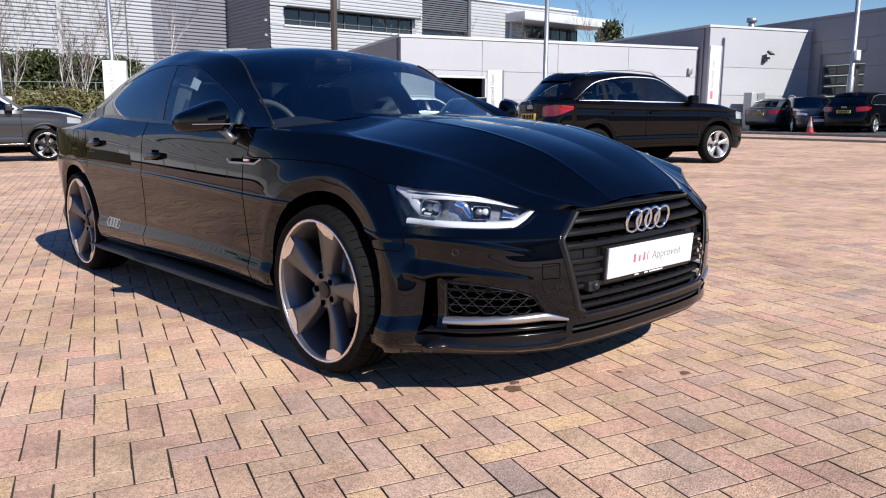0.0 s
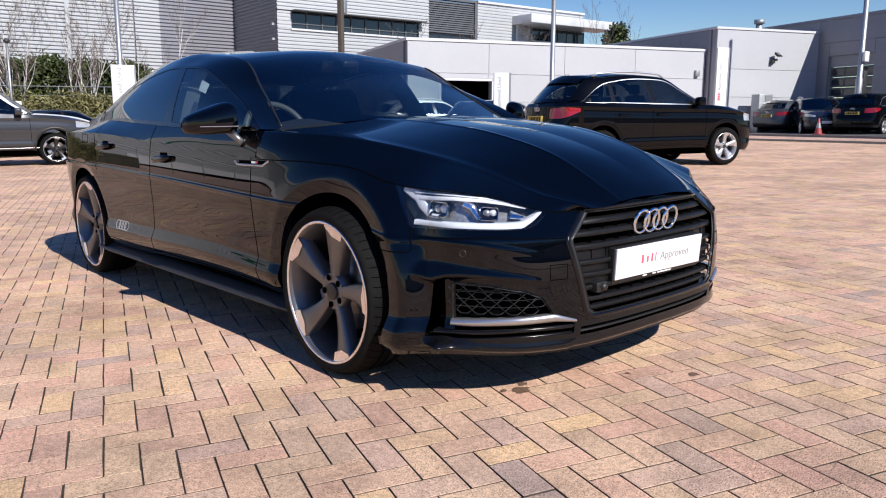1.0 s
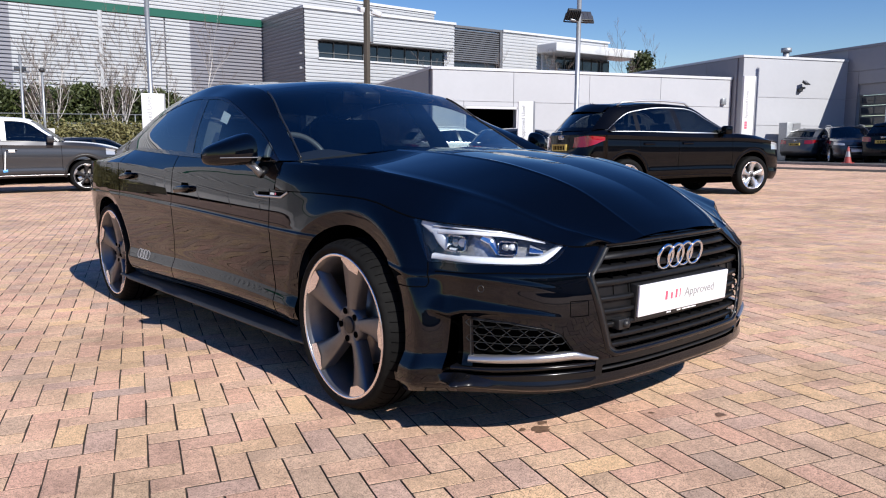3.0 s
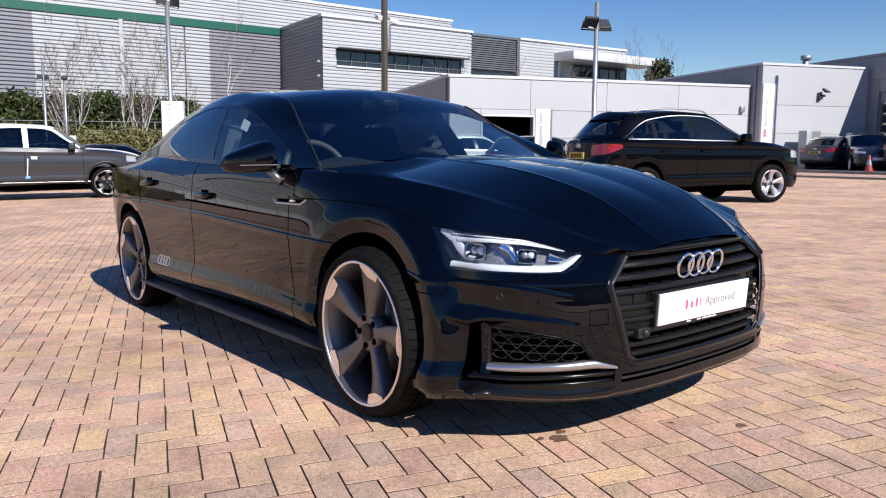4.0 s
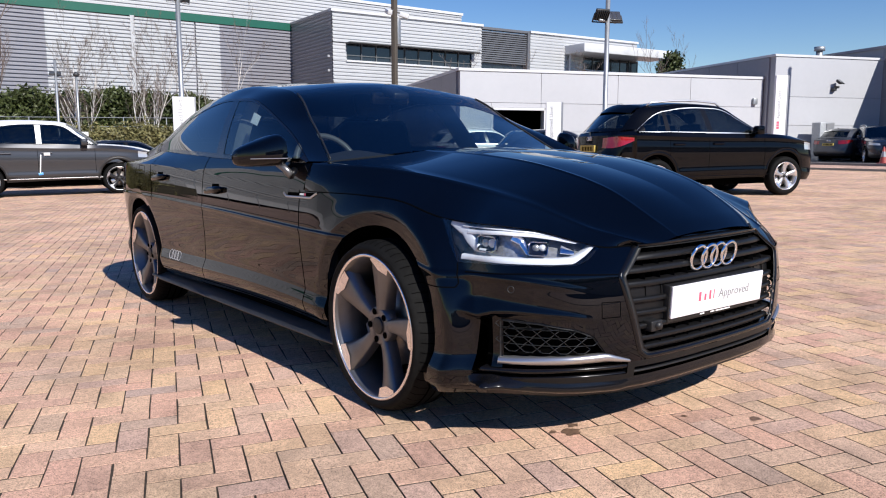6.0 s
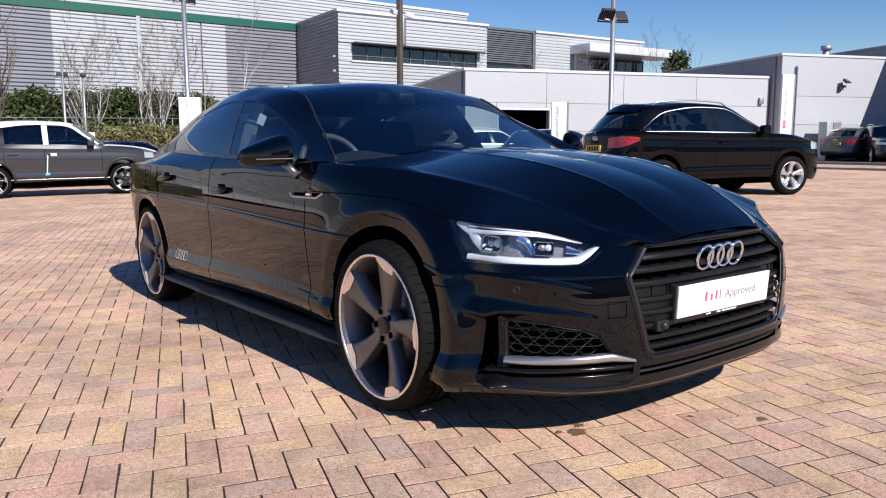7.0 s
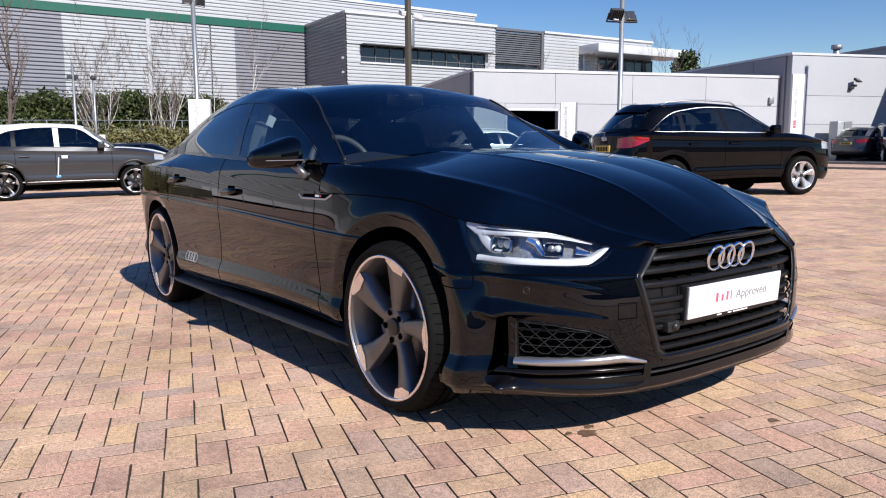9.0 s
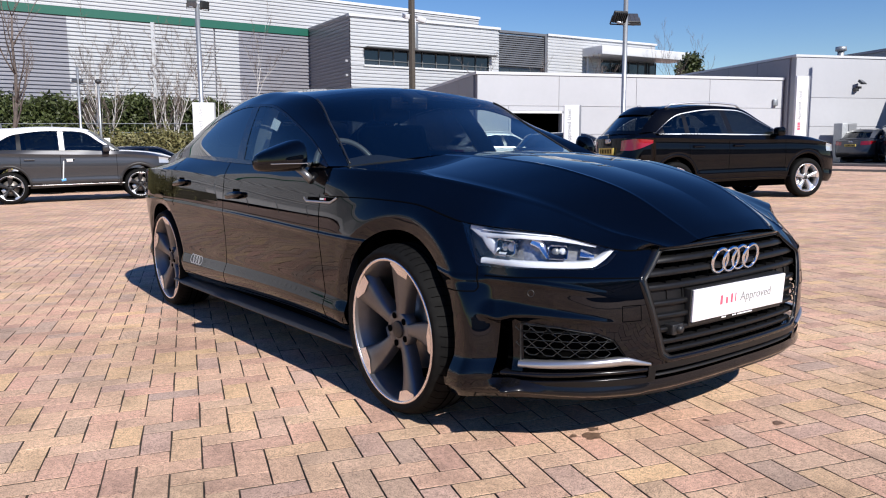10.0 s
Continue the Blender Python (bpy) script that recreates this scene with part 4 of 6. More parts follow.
# cabin
cabin = part("cabin_floor", *box(-0.74, 0.74, 0.55, 3.2, 0.40, 0.44), CLOTH, coupe, smooth=False)
rows = []
for x in np.linspace(-0.72, 0.72, 20):
    hump = 0.035 * math.exp(-((x + 0.37) / 0.17) ** 2)
    rows.append([(x, y, z + hump * w) for y, z, w in ((0.50, 0.93, 0), (0.75, 0.955, 0.2), (0.95, 0.955, 1), (1.05, 0.93, 1), (1.09, 0.86, 0.2), (1.08, 0.6, 0))])
part("dashboard", *grid(np.array(rows)), DASH, coupe)
wheel_m = pose(-0.37, 1.22, 0.90, -24)
a = np.linspace(0, 2 * math.pi, 49)[:-1]
steer = part("steering_wheel", *moved(tube(np.stack([0.183 * np.cos(a), 0 * a, 0.183 * np.sin(a)], -1), 0.017, 10, True), wheel_m), material("rim_leather", (0.07, 0.07, 0.072), 0.35, spread=0.1), coupe)
part("wheel_boss", *moved(box(-0.09, 0.09, -0.02, 0.03, -0.07, 0.06, 0.02), wheel_m), DASH, steer)
for q in ((-0.17, -0.08), (0.08, 0.17)):
    part("wheel_spoke", *moved(box(q[0], q[1], -0.01, 0.012, -0.025, 0.015, 0.006), wheel_m), DASH, steer)


def seat(x, y, back=0.62):
    st = part("seat_cushion", *box(x - 0.25, x + 0.25, y - 0.5, y + 0.02, 0.5, 0.66, 0.05), LEATHER, coupe)
    part("seat_back", *moved(box(-0.25, 0.25, -0.07, 0.07, 0, back, 0.06), pose(x, y, 0.58, -18)), LEATHER, st)
    part("head_rest", *moved(box(-0.13, 0.13, -0.05, 0.05, back + 0.015, back + 0.2, 0.045), pose(x, y, 0.58, -14)), LEATHER, st)
    for k in (-0.05, 0.05):
        part("head_rest_rod", *moved(tube([(k, 0, back - 0.05), (k, 0, back + 0.05)], 0.007, 8), pose(x, y, 0.58, -15)), CHROME, st)


for x in (-0.37, 0.37):
    seat(x, 1.75)
    seat(x, 2.62, 0.5)
part("inside_mirror", *moved(box(-0.12, 0.12, -0.012, 0.02, -0.035, 0.035, 0.012), pose(0.0, 1.16, 1.265, 12)), GLOSS, coupe)
part("inside_mirror_stem", *moved(box(-0.05, 0.05, -0.08, 0.06, 0.03, 0.07, 0.012), pose(0.0, 1.14, 1.25, 20)), TRIM, coupe)

# screen edge strips and the sticker on the driver's window
for side in (-1, 1):
    edge = curve(RAIL, np.linspace(0.01, 0.315, 24)) + [-0.008, -0.002, 0.002]
    part("screen_strip", *tube(edge * [side, 1, 1], 0.005, 6), TRIM, coupe)
tt = pane(0.285, 0.315, 0.62, 0.80, 4, 4, -0.004)
part("window_sticker", *one(tt, -1), material("sticker_paper", (0.6, 0.62, 0.62), 0.6, spread=0.1, size=60), coupe)
part("headliner", *both(crown([(k, a * 0.97, b, c_ - 0.025) for k, a, b, c_ in RAIL], [(k, a, b, c_ - 0.03) for k, a, b, c_ in RIDGE], np.linspace(0.34, 0.8, 12), 8)), material("headliner_cloth", (0.10, 0.10, 0.10), 0.9, spread=0.1, size=50), coupe)


# ---- the site ----
def ground_z(x, y):
    n = LOT.to_3x3() @ Vector((0, 0, 1))
    return -(n.x * x + n.y * y) / n.z


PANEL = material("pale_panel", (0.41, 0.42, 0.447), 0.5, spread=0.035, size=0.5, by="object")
PANEL.node_tree.nodes["Hue/Saturation/Value"].inputs["Saturation"].default_value = 1.0
for nd in PANEL.node_tree.nodes:
    if nd.type == "MAP_RANGE" and abs(nd.inputs["To Min"].default_value - 0.75) < 1e-4:
        nd.inputs["To Min"].default_value, nd.inputs["To Max"].default_value = 0.97, 1.03
JOINT = material("panel_joint", (0.31, 0.32, 0.34), 0.7)
CAP = material("roof_cap", (0.54, 0.55, 0.57), 0.4, spread=0.04, size=1.0)
CLAD = material("pale_ribbed_metal", (0.32, 0.33, 0.35), 0.4, metal=0.15, spread=0.06, size=0.3)
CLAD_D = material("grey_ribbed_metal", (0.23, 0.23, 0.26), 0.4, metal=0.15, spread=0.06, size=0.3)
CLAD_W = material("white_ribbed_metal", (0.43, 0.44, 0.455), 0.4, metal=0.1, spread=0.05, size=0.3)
LOUVRE = material("dark_louvre", (0.13, 0.135, 0.15), 0.4, metal=0.2, spread=0.1, size=0.5)
GREEN = material("green_fascia", (0.005, 0.088, 0.058), 0.4, spread=0.06, size=0.4)
PANE = material("dark_window", (0.018, 0.022, 0.028), 0.08, coat=0.6)
FRAME = material("window_frame_grey", (0.09, 0.095, 0.10), 0.5)
GALV = material("galvanised_steel", (0.36, 0.38, 0.40), 0.45, metal=0.7, spread=0.12, size=14)
BROWN = material("brown_paint", (0.075, 0.062, 0.047), 0.5, spread=0.1, size=10)
SIGN = material("sign_white", (0.66, 0.67, 0.69), 0.35, spread=0.02, size=3)
SIGN_EDGE = material("sign_edge", (0.30, 0.31, 0.33), 0.4, metal=0.5)
ASPHALT = material("asphalt", (0.06, 0.06, 0.062), 0.85, spread=0.3, size=3, bump=0.4, bump_size=90)
KERB = material("kerb_concrete", (0.20, 0.19, 0.18), 0.8, spread=0.15, size=4, bump=0.3, bump_size=60)


def panels(parent, length, z0, rows, step, y=0.0, skip=(), mat=PANEL, thick=0.06):
    """Flat cladding panels on the face y, with open joints. skip: (x0, x1, top) of openings."""
    edges = list(np.arange(0, length - 0.3, step)) + [length]
    for a, b in zip(edges, edges[1:]):
        for lo, hi in zip(rows, rows[1:]):
            cuts = [(a, b, lo, hi)]
            for x0, x1, top in skip:
                nxt = []
                for p, q, l, h in cuts:
                    if q <= x0 or p >= x1 or l >= top:
                        nxt.append((p, q, l, h))
                        continue
                    if p < x0:
                        nxt.append((p, x0, l, h))
                    if q > x1:
                        nxt.append((x1, q, l, h))
                    if h > top:
                        nxt.append((max(p, x0), min(q, x1), top, h))
                cuts = nxt
            for p, q, l, h in cuts:
                if q - p > 0.05 and h - l > 0.05:
                    part("panel", *box(p + 0.009, q - 0.009, y - thick, y - 0.002, l + 0.008, h - 0.008), mat, parent, smooth=False)


def ribs(length, z0, z1, pitch, depth=0.035, x0=0.0):
    """A sheet of horizontal trapezoid ribs on the plane y = 0, facing -y."""
    prof, z = [], z0
    while z < z1:
        prof += [(0.0, z), (-depth, z + pitch * 0.1), (-depth, z + pitch * 0.56), (0.0, z + pitch * 0.68)]
        z += pitch
    prof = [(y, min(q, z1)) for y, q in prof]
    return grid(np.array([[(x, y, q) for y, q in prof] for x in (x0, x0 + length)]))


def upright(name, x, y, head, label, category, group="", base=0.0):
    """A thing whose own x axis runs along a heading, its face towards the heading's right, on the ground at (x, y)."""
    return thing(name, pose(x, y, ground_z(x, y) + base, 0, 0, 90 - head), label, category, group)


# ground: far paving, the kerb and the road beyond
FAR_BRICK = brick_material("far_paving", "object")
FAR_BRICK.node_tree.nodes["Principled BSDF"].inputs["Roughness"].default_value = 0.8
ground = part("ground", *box(-900, 900, -900, 900, -0.6, -0.02), FAR_BRICK, None, smooth=False)
ground.matrix_world = LOT
tagged(ground, "forecourt of reddish block paving reaching into the distance", "ground", kind="structure")
rot = pose(28.6, 12.0, 0, 0, 0, 90 - 22)
road = part("road", *moved(box(-30, 40, -60, -0.14, -0.1, 0.06), rot), ASPHALT, None, smooth=False)
road.matrix_world = LOT
tagged(road, "dark asphalt parking strip behind a concrete kerb", "road", kind="structure")
kerb = thing("kerb", LOT, "low concrete kerb along the paved forecourt", "kerb", kind="structure")
for k in range(44):
    part("kerb_stone", *moved(box(-22 + k * 0.92, -22 + k * 0.92 + 0.91, -0.14, 0.0, -0.05, 0.075, 0.012), rot), KERB, kerb)

# low white workshop with an open bay
shop = thing("workshop", pose(17.05, 21.74, 0, 0, 0, 90 - 112), "long low white panelled workshop with an open dark bay", "building")
Z0 = -0.6
part("wall", *box(0.02, 1.41, 0.0, 0.3, Z0, 4.0), JOINT, shop, smooth=False)
part("wall", *box(3.65, 14.2, 0.0, 0.3, Z0, 4.0), JOINT, shop, smooth=False)
part("wall", *box(1.41, 3.65, 0.0, 0.3, 2.48, 4.0), JOINT, shop, smooth=False)
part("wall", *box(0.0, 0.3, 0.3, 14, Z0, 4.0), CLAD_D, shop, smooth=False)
part("roof", *box(0.05, 14.2, 0.05, 14, 3.8, 4.0), CLAD_D, shop, smooth=False)
part("inner_wall", *box(0.4, 14, 6, 6.2, Z0, 3.8), DARK, shop, smooth=False)
part("floor_slab", *box(0.3, 14, 0.3, 6, Z0, 0.35), ASPHALT, shop, smooth=False)
part("roof_cap", *box(-0.06, 14.2, -0.1, 0.3, 3.98, 4.09), CAP, shop, smooth=False)
part("roof_cap", *box(-0.06, 0.35, 0.3, 14, 3.98, 4.09), CAP, shop, smooth=False)
part("bay_frame", *join(box(1.33, 1.42, -0.08, 0.1, Z0, 2.55), box(3.64, 3.73, -0.08, 0.1, Z0, 2.55), box(1.33, 3.73, -0.08, 0.1, 2.46, 2.56)), CAP, shop, smooth=False)
panels(shop, 14.2, Z0, [Z0, 0.4, 1.6, 2.75, 3.98], 3.5, 0.0, [(1.33, 3.73, 2.56)])
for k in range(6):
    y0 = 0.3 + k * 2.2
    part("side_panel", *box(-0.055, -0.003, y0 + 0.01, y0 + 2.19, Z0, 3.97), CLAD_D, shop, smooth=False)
# bracket lamp near the corner of the workshop
lampb = thing("wall_box", shop.matrix_world @ pose(13.75, -0.1, 3.0), "small grey alarm box on the workshop wall", "alarm box")
part("case", *box(-0.1, 0.1, -0.1, 0.03, -0.14, 0.14, 0.02), GALV, lampb)

# white showroom with floodlight, and the wing that shades it
show = thing("showroom", pose(30.08, 15.81, 0, 0, 0, 90 - 112), "white panelled flat-roofed showroom partly in shade", "building")
part("wall", *box(0.02, 6.3, 0.0, 0.3, Z0, 4.95), JOINT, show, smooth=False)
part("wall", *box(0.0, 0.3, 0.3, 16, Z0, 4.95), CLAD_D, show, smooth=False)
part("roof", *box(0.05, 6.3, 0.05, 16, 4.75, 4.95), CLAD_D, show, smooth=False)
part("roof_cap", *box(-0.06, 6.3, -0.1, 0.3, 4.93, 5.03), CAP, show, smooth=False)
part("roof_cap", *box(-0.06, 0.35, 0.3, 16, 4.93, 5.03), CAP, show, smooth=False)
panels(show, 6.3, Z0, [Z0, 0.7, 1.95, 3.2, 4.93], 6.4)
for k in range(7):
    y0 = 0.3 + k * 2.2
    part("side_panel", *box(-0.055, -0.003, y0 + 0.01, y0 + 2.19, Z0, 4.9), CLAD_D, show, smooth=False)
part("roof_cowl", *join(tube([(5.4, 3.5, 4.9), (5.4, 3.5, 5.8)], 0.16, 12), tube([(5.4, 3.5, 5.75), (5.4, 3.5, 5.95)], 0.26, 12)), GALV, show)
wing = thing("annexe", show.matrix_world @ pose(5.9, 0.0, 0.0, 0, 0, -90), "grey panelled annexe with a slatted shutter", "building")
part("wall", *box(0.05, 0.72, 0.0, 0.3, Z0, 5.5), JOINT, wing, smooth=False)
part("wall", *box(0.72, 3.2, 0.0, 0.3, 3.85, 5.5), JOINT, wing, smooth=False)
part("wall", *box(3.2, 16, 0.0, 0.3, Z0, 5.5), JOINT, wing, smooth=False)
part("end_wall", *box(-6, 0.05, 0.0, 0.3, 4.9, 5.5), JOINT, wing, smooth=False)
part("roof", *box(-6, 16, 0.05, 12, 5.3, 5.5), CLAD_D, wing, smooth=False)
part("roof_cap", *box(-6, 16.1, -0.1, 0.3, 5.48, 5.6), CLAD_D, wing, smooth=False)
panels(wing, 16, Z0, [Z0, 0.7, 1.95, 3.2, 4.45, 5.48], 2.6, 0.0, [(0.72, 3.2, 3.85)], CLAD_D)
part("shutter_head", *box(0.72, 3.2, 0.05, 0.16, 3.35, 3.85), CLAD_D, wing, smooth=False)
for k in range(7):
    z = 0.1 + k * 0.465
    part("shutter_panel", *box(0.76, 3.16, 0.1, 0.15, z, z + 0.44), FRAME, wing, smooth=False)
    for q in range(3):
        part("shutter_pane", *box(0.86 + q * 0.78, 1.54 + q * 0.78, 0.085, 0.1, z + 0.08, z + 0.36), PANE, wing, smooth=False)

# office block in ribbed cladding
off = thing("office_block", pose(22.31, 41.07, 0, 0, 0, 90 - 95), "two-storey office block in grey ribbed cladding with a window band", "building")
part("core", *box(0.1, 11.6, 0.15, 12, Z0, 6.4), CLAD_D, off, smooth=False)
part("core_top", *box(0.1, 11.6, 0.6, 12, 6.4, 9.4), CLAD_D, off, smooth=False)
part("cladding", *ribs(11.55, Z0, 6.45, 0.225, 0.055), CLAD_W, off, smooth=False)
part("cladding", *ribs(11.55, 7.55, 9.45, 0.225, 0.055), CLAD_W, off, smooth=False)
part("cladding", *ribs(0.95, 6.45, 7.55, 0.225), CLAD_W, off, smooth=False)
part("cladding", *ribs(0.85, 6.45, 7.55, 0.225, 0.035, 10.7), CLAD_W, off, smooth=False)
v, f = ribs(9.0, Z0, 9.45, 0.225, 0.055)
part("side_cladding", *moved((v, f), pose(0, 9.0, 0, 0, 0, -90)), CLAD_D, off, smooth=False)
part("roof_cap", *box(-0.12, 11.65, -0.14, 0.3, 9.42, 9.58), CAP, off, smooth=False)
part("roof_cap", *box(-0.12, 0.3, 0.3, 9.2, 9.42, 9.58), CLAD_D, off, smooth=False)
part("window_sill", *box(0.9, 10.75, -0.14, 0.1, 6.36, 6.47), CAP, off, smooth=False)
part("sun_shade", *box(0.9, 10.95, -0.75, 0.0, 7.5, 7.56), FRAME, off, smooth=False)
for k in range(9):
    x0 = 0.97 + k * 1.082
    w = part("window", *box(x0 + 0.03, x0 + 1.052, 0.1, 0.14, 6.48, 7.5), PANE, off, smooth=False)
    part("window_frame", *join(box(x0 - 0.03, x0 + 0.03, 0.02, 0.14, 6.47, 7.52), box(x0, x0 + 1.08, 0.03, 0.12, 6.76, 6.81)), FRAME, w, smooth=False)
for k in range(2):
    part("vent_outlet", *box(-0.22, 0.0, 0.3, 0.5, 6.62 + k * -0.9, 6.76 + k * -0.9), CLAD, off, smooth=False)
# louvred middle and the far part with the canopy
part("louvre_back", *box(11.5, 16.0, 0.35, 10, Z0, 9.2), LOUVRE, off, smooth=False)
for k in range(16):
    z = 7.0 + k * 0.15
    part("louvre", *box(11.55, 15.95, 0.1 + 0.0, 0.34, z, z + 0.09), LOUVRE, off, smooth=False)
part("louvre_frame", *join(box(15.75, 16.0, -0.02, 0.4, Z0, 9.4), box(11.5, 16, 0.0, 0.4, 9.28, 9.45)), LOUVRE, off, smooth=False)
for k in range(4):
    part("window", *box(11.7 + k * 1.05, 12.7 + k * 1.05, 0.28, 0.33, 5.2, 6.8), PANE, off, smooth=False)
part("core", *box(16.0, 27.2, 0.15, 11, Z0, 9.3), CLAD_D, off, smooth=False)
part("cladding", *ribs(11.2, Z0, 9.35, 0.225, 0.035, 16.0), CLAD_W, off, smooth=False)
part("roof_cap", *box(15.95, 27.3, -0.14, 0.3, 9.33, 9.48), CAP, off, smooth=False)
part("canopy", *box(19.4, 28.9, -2.2, 0.1, 8.0, 8.65, 0.05), CAP, off)
for k in range(6):
    w = part("window", *box(21.3 + k * 1.0, 22.25 + k * 1.0, -0.06, -0.04, 4.5, 7.9), PANE, off, smooth=False)
    part("window_frame", *box(22.25 + k, 22.3 + k, -0.1, -0.03, 4.5, 7.95), FRAME, w, smooth=False)
part("window_frame", *box(21.3, 27.3, -0.11, -0.05, 6.9, 6.98), CAP, off, smooth=False)
for x0 in (19.7, 27.9, 28.3):
    part("canopy_post", *box(x0, x0 + 0.12, -0.3 if x0 < 20 else -1.9, -0.18 if x0 < 20 else -1.78, 3, 8.0), CAP, off, smooth=False)

# warehouse with the green band
wh = thing("warehouse", pose(-108, 52.51, 0, 0, 0, 90 - 92), "large warehouse in pale ribbed metal with a green band", "building")
part("core", *box(0, 146, 0.1, 40, Z0, 11.6), CLAD_D, wh, smooth=False)
for x0, ln, mt in ((0, 40, CLAD_W), (40, 30, CLAD), (70, 27, CLAD_W), (97, 18.3, CLAD_D), (115.3, 8.8, CLAD_W), (124.2, 1.6, CLAD_W), (125.8, 12.0, CLAD_D)):
    if ln:
        part("cladding", *ribs(ln, Z0, 9.06, 0.23, 0.085, x0), mt, wh, smooth=False)
part("corner_flashing", *box(120.1, 120.35, -0.11, -0.066, Z0, 9.06), CLAD_W, wh, smooth=False)
part("green_band", *box(-0.05, 137.8, -0.09, 0.05, 9.04, 9.52), GREEN, wh, "green painted metal band", smooth=False)
# bright strip added along the unseen stretch, to be mirrored in the coupe's doors
part("reflected_strip", *box(0, 90, -0.12, 0, Z0, 1.2), CAP, wh, smooth=False)
part("upper_cladding", *ribs(146, 9.52, 11.55, 0.23, 0.065), CLAD_W, wh, smooth=False)
part("roof_cap", *box(-0.1, 146.1, -0.14, 0.3, 11.53, 11.72), CAP, wh, smooth=False)

# an unseen building, added behind the camera for the paintwork to reflect
rear = thing("reflected_unit", pose(45, -42, 0, 0, 0, 180), "long pale ribbed block added out of view to show in the paintwork", "building")
part("core", *box(0, 110, 0.1, 20, Z0, 7.0), CLAD_D, rear, smooth=False)
v, f = ribs(110, 1.0, 5.6, 0.25)
part("cladding", v, f, CLAD_W, rear, smooth=False)
part("base_wall", *box(0, 110, -0.03, 0.1, Z0, 1.0), CLAD_D, rear, smooth=False)
part("green_band", *box(-0.05, 110, -0.09, 0.05, 5.6, 6.0), GREEN, rear, "green painted metal band", smooth=False)
part("upper_cladding", *ribs(110, 6.0, 6.95, 0.25), CLAD_W, rear, smooth=False)
part("roof_cap", *box(-0.1, 110.1, -0.14, 0.3, 6.93, 7.1), CAP, rear, smooth=False)


# ---- the other cars ----
def paint(name, color, metal=0.0, coat=1.0):
    return material(name, color, 0.35, metal=metal, coat=coat, coat_rough=0.006, spec=0.02, coat_ior=1.48)


TAIL = material("red_lamp", (0.27, 0.004, 0.010), 0.12, coat=1.0)
YELLOW = material("plate_yellow", (0.55, 0.42, 0.10), 0.4)
LAMPGLASS = material("lamp_clear", (0.5, 0.52, 0.55), 0.1, metal=0.4, coat=1.0)
TAG = material("blue_tag", (0.08, 0.30, 0.62), 0.4)
FILM = material("white_film", (0.72, 0.73, 0.74), 0.4)
SILVER_WHEEL = material("silver_wheel", (0.62, 0.63, 0.65), 0.3, metal=0.85)
DARK_WHEEL = material("dark_wheel", (0.03, 0.03, 0.032), 0.3, metal=0.5)
ROOF_RAIL = material("rail_metal", (0.66, 0.67, 0.69), 0.3, metal=0.8)
DARKGLASS = glass("car_glass", (0.16, 0.18, 0.18))


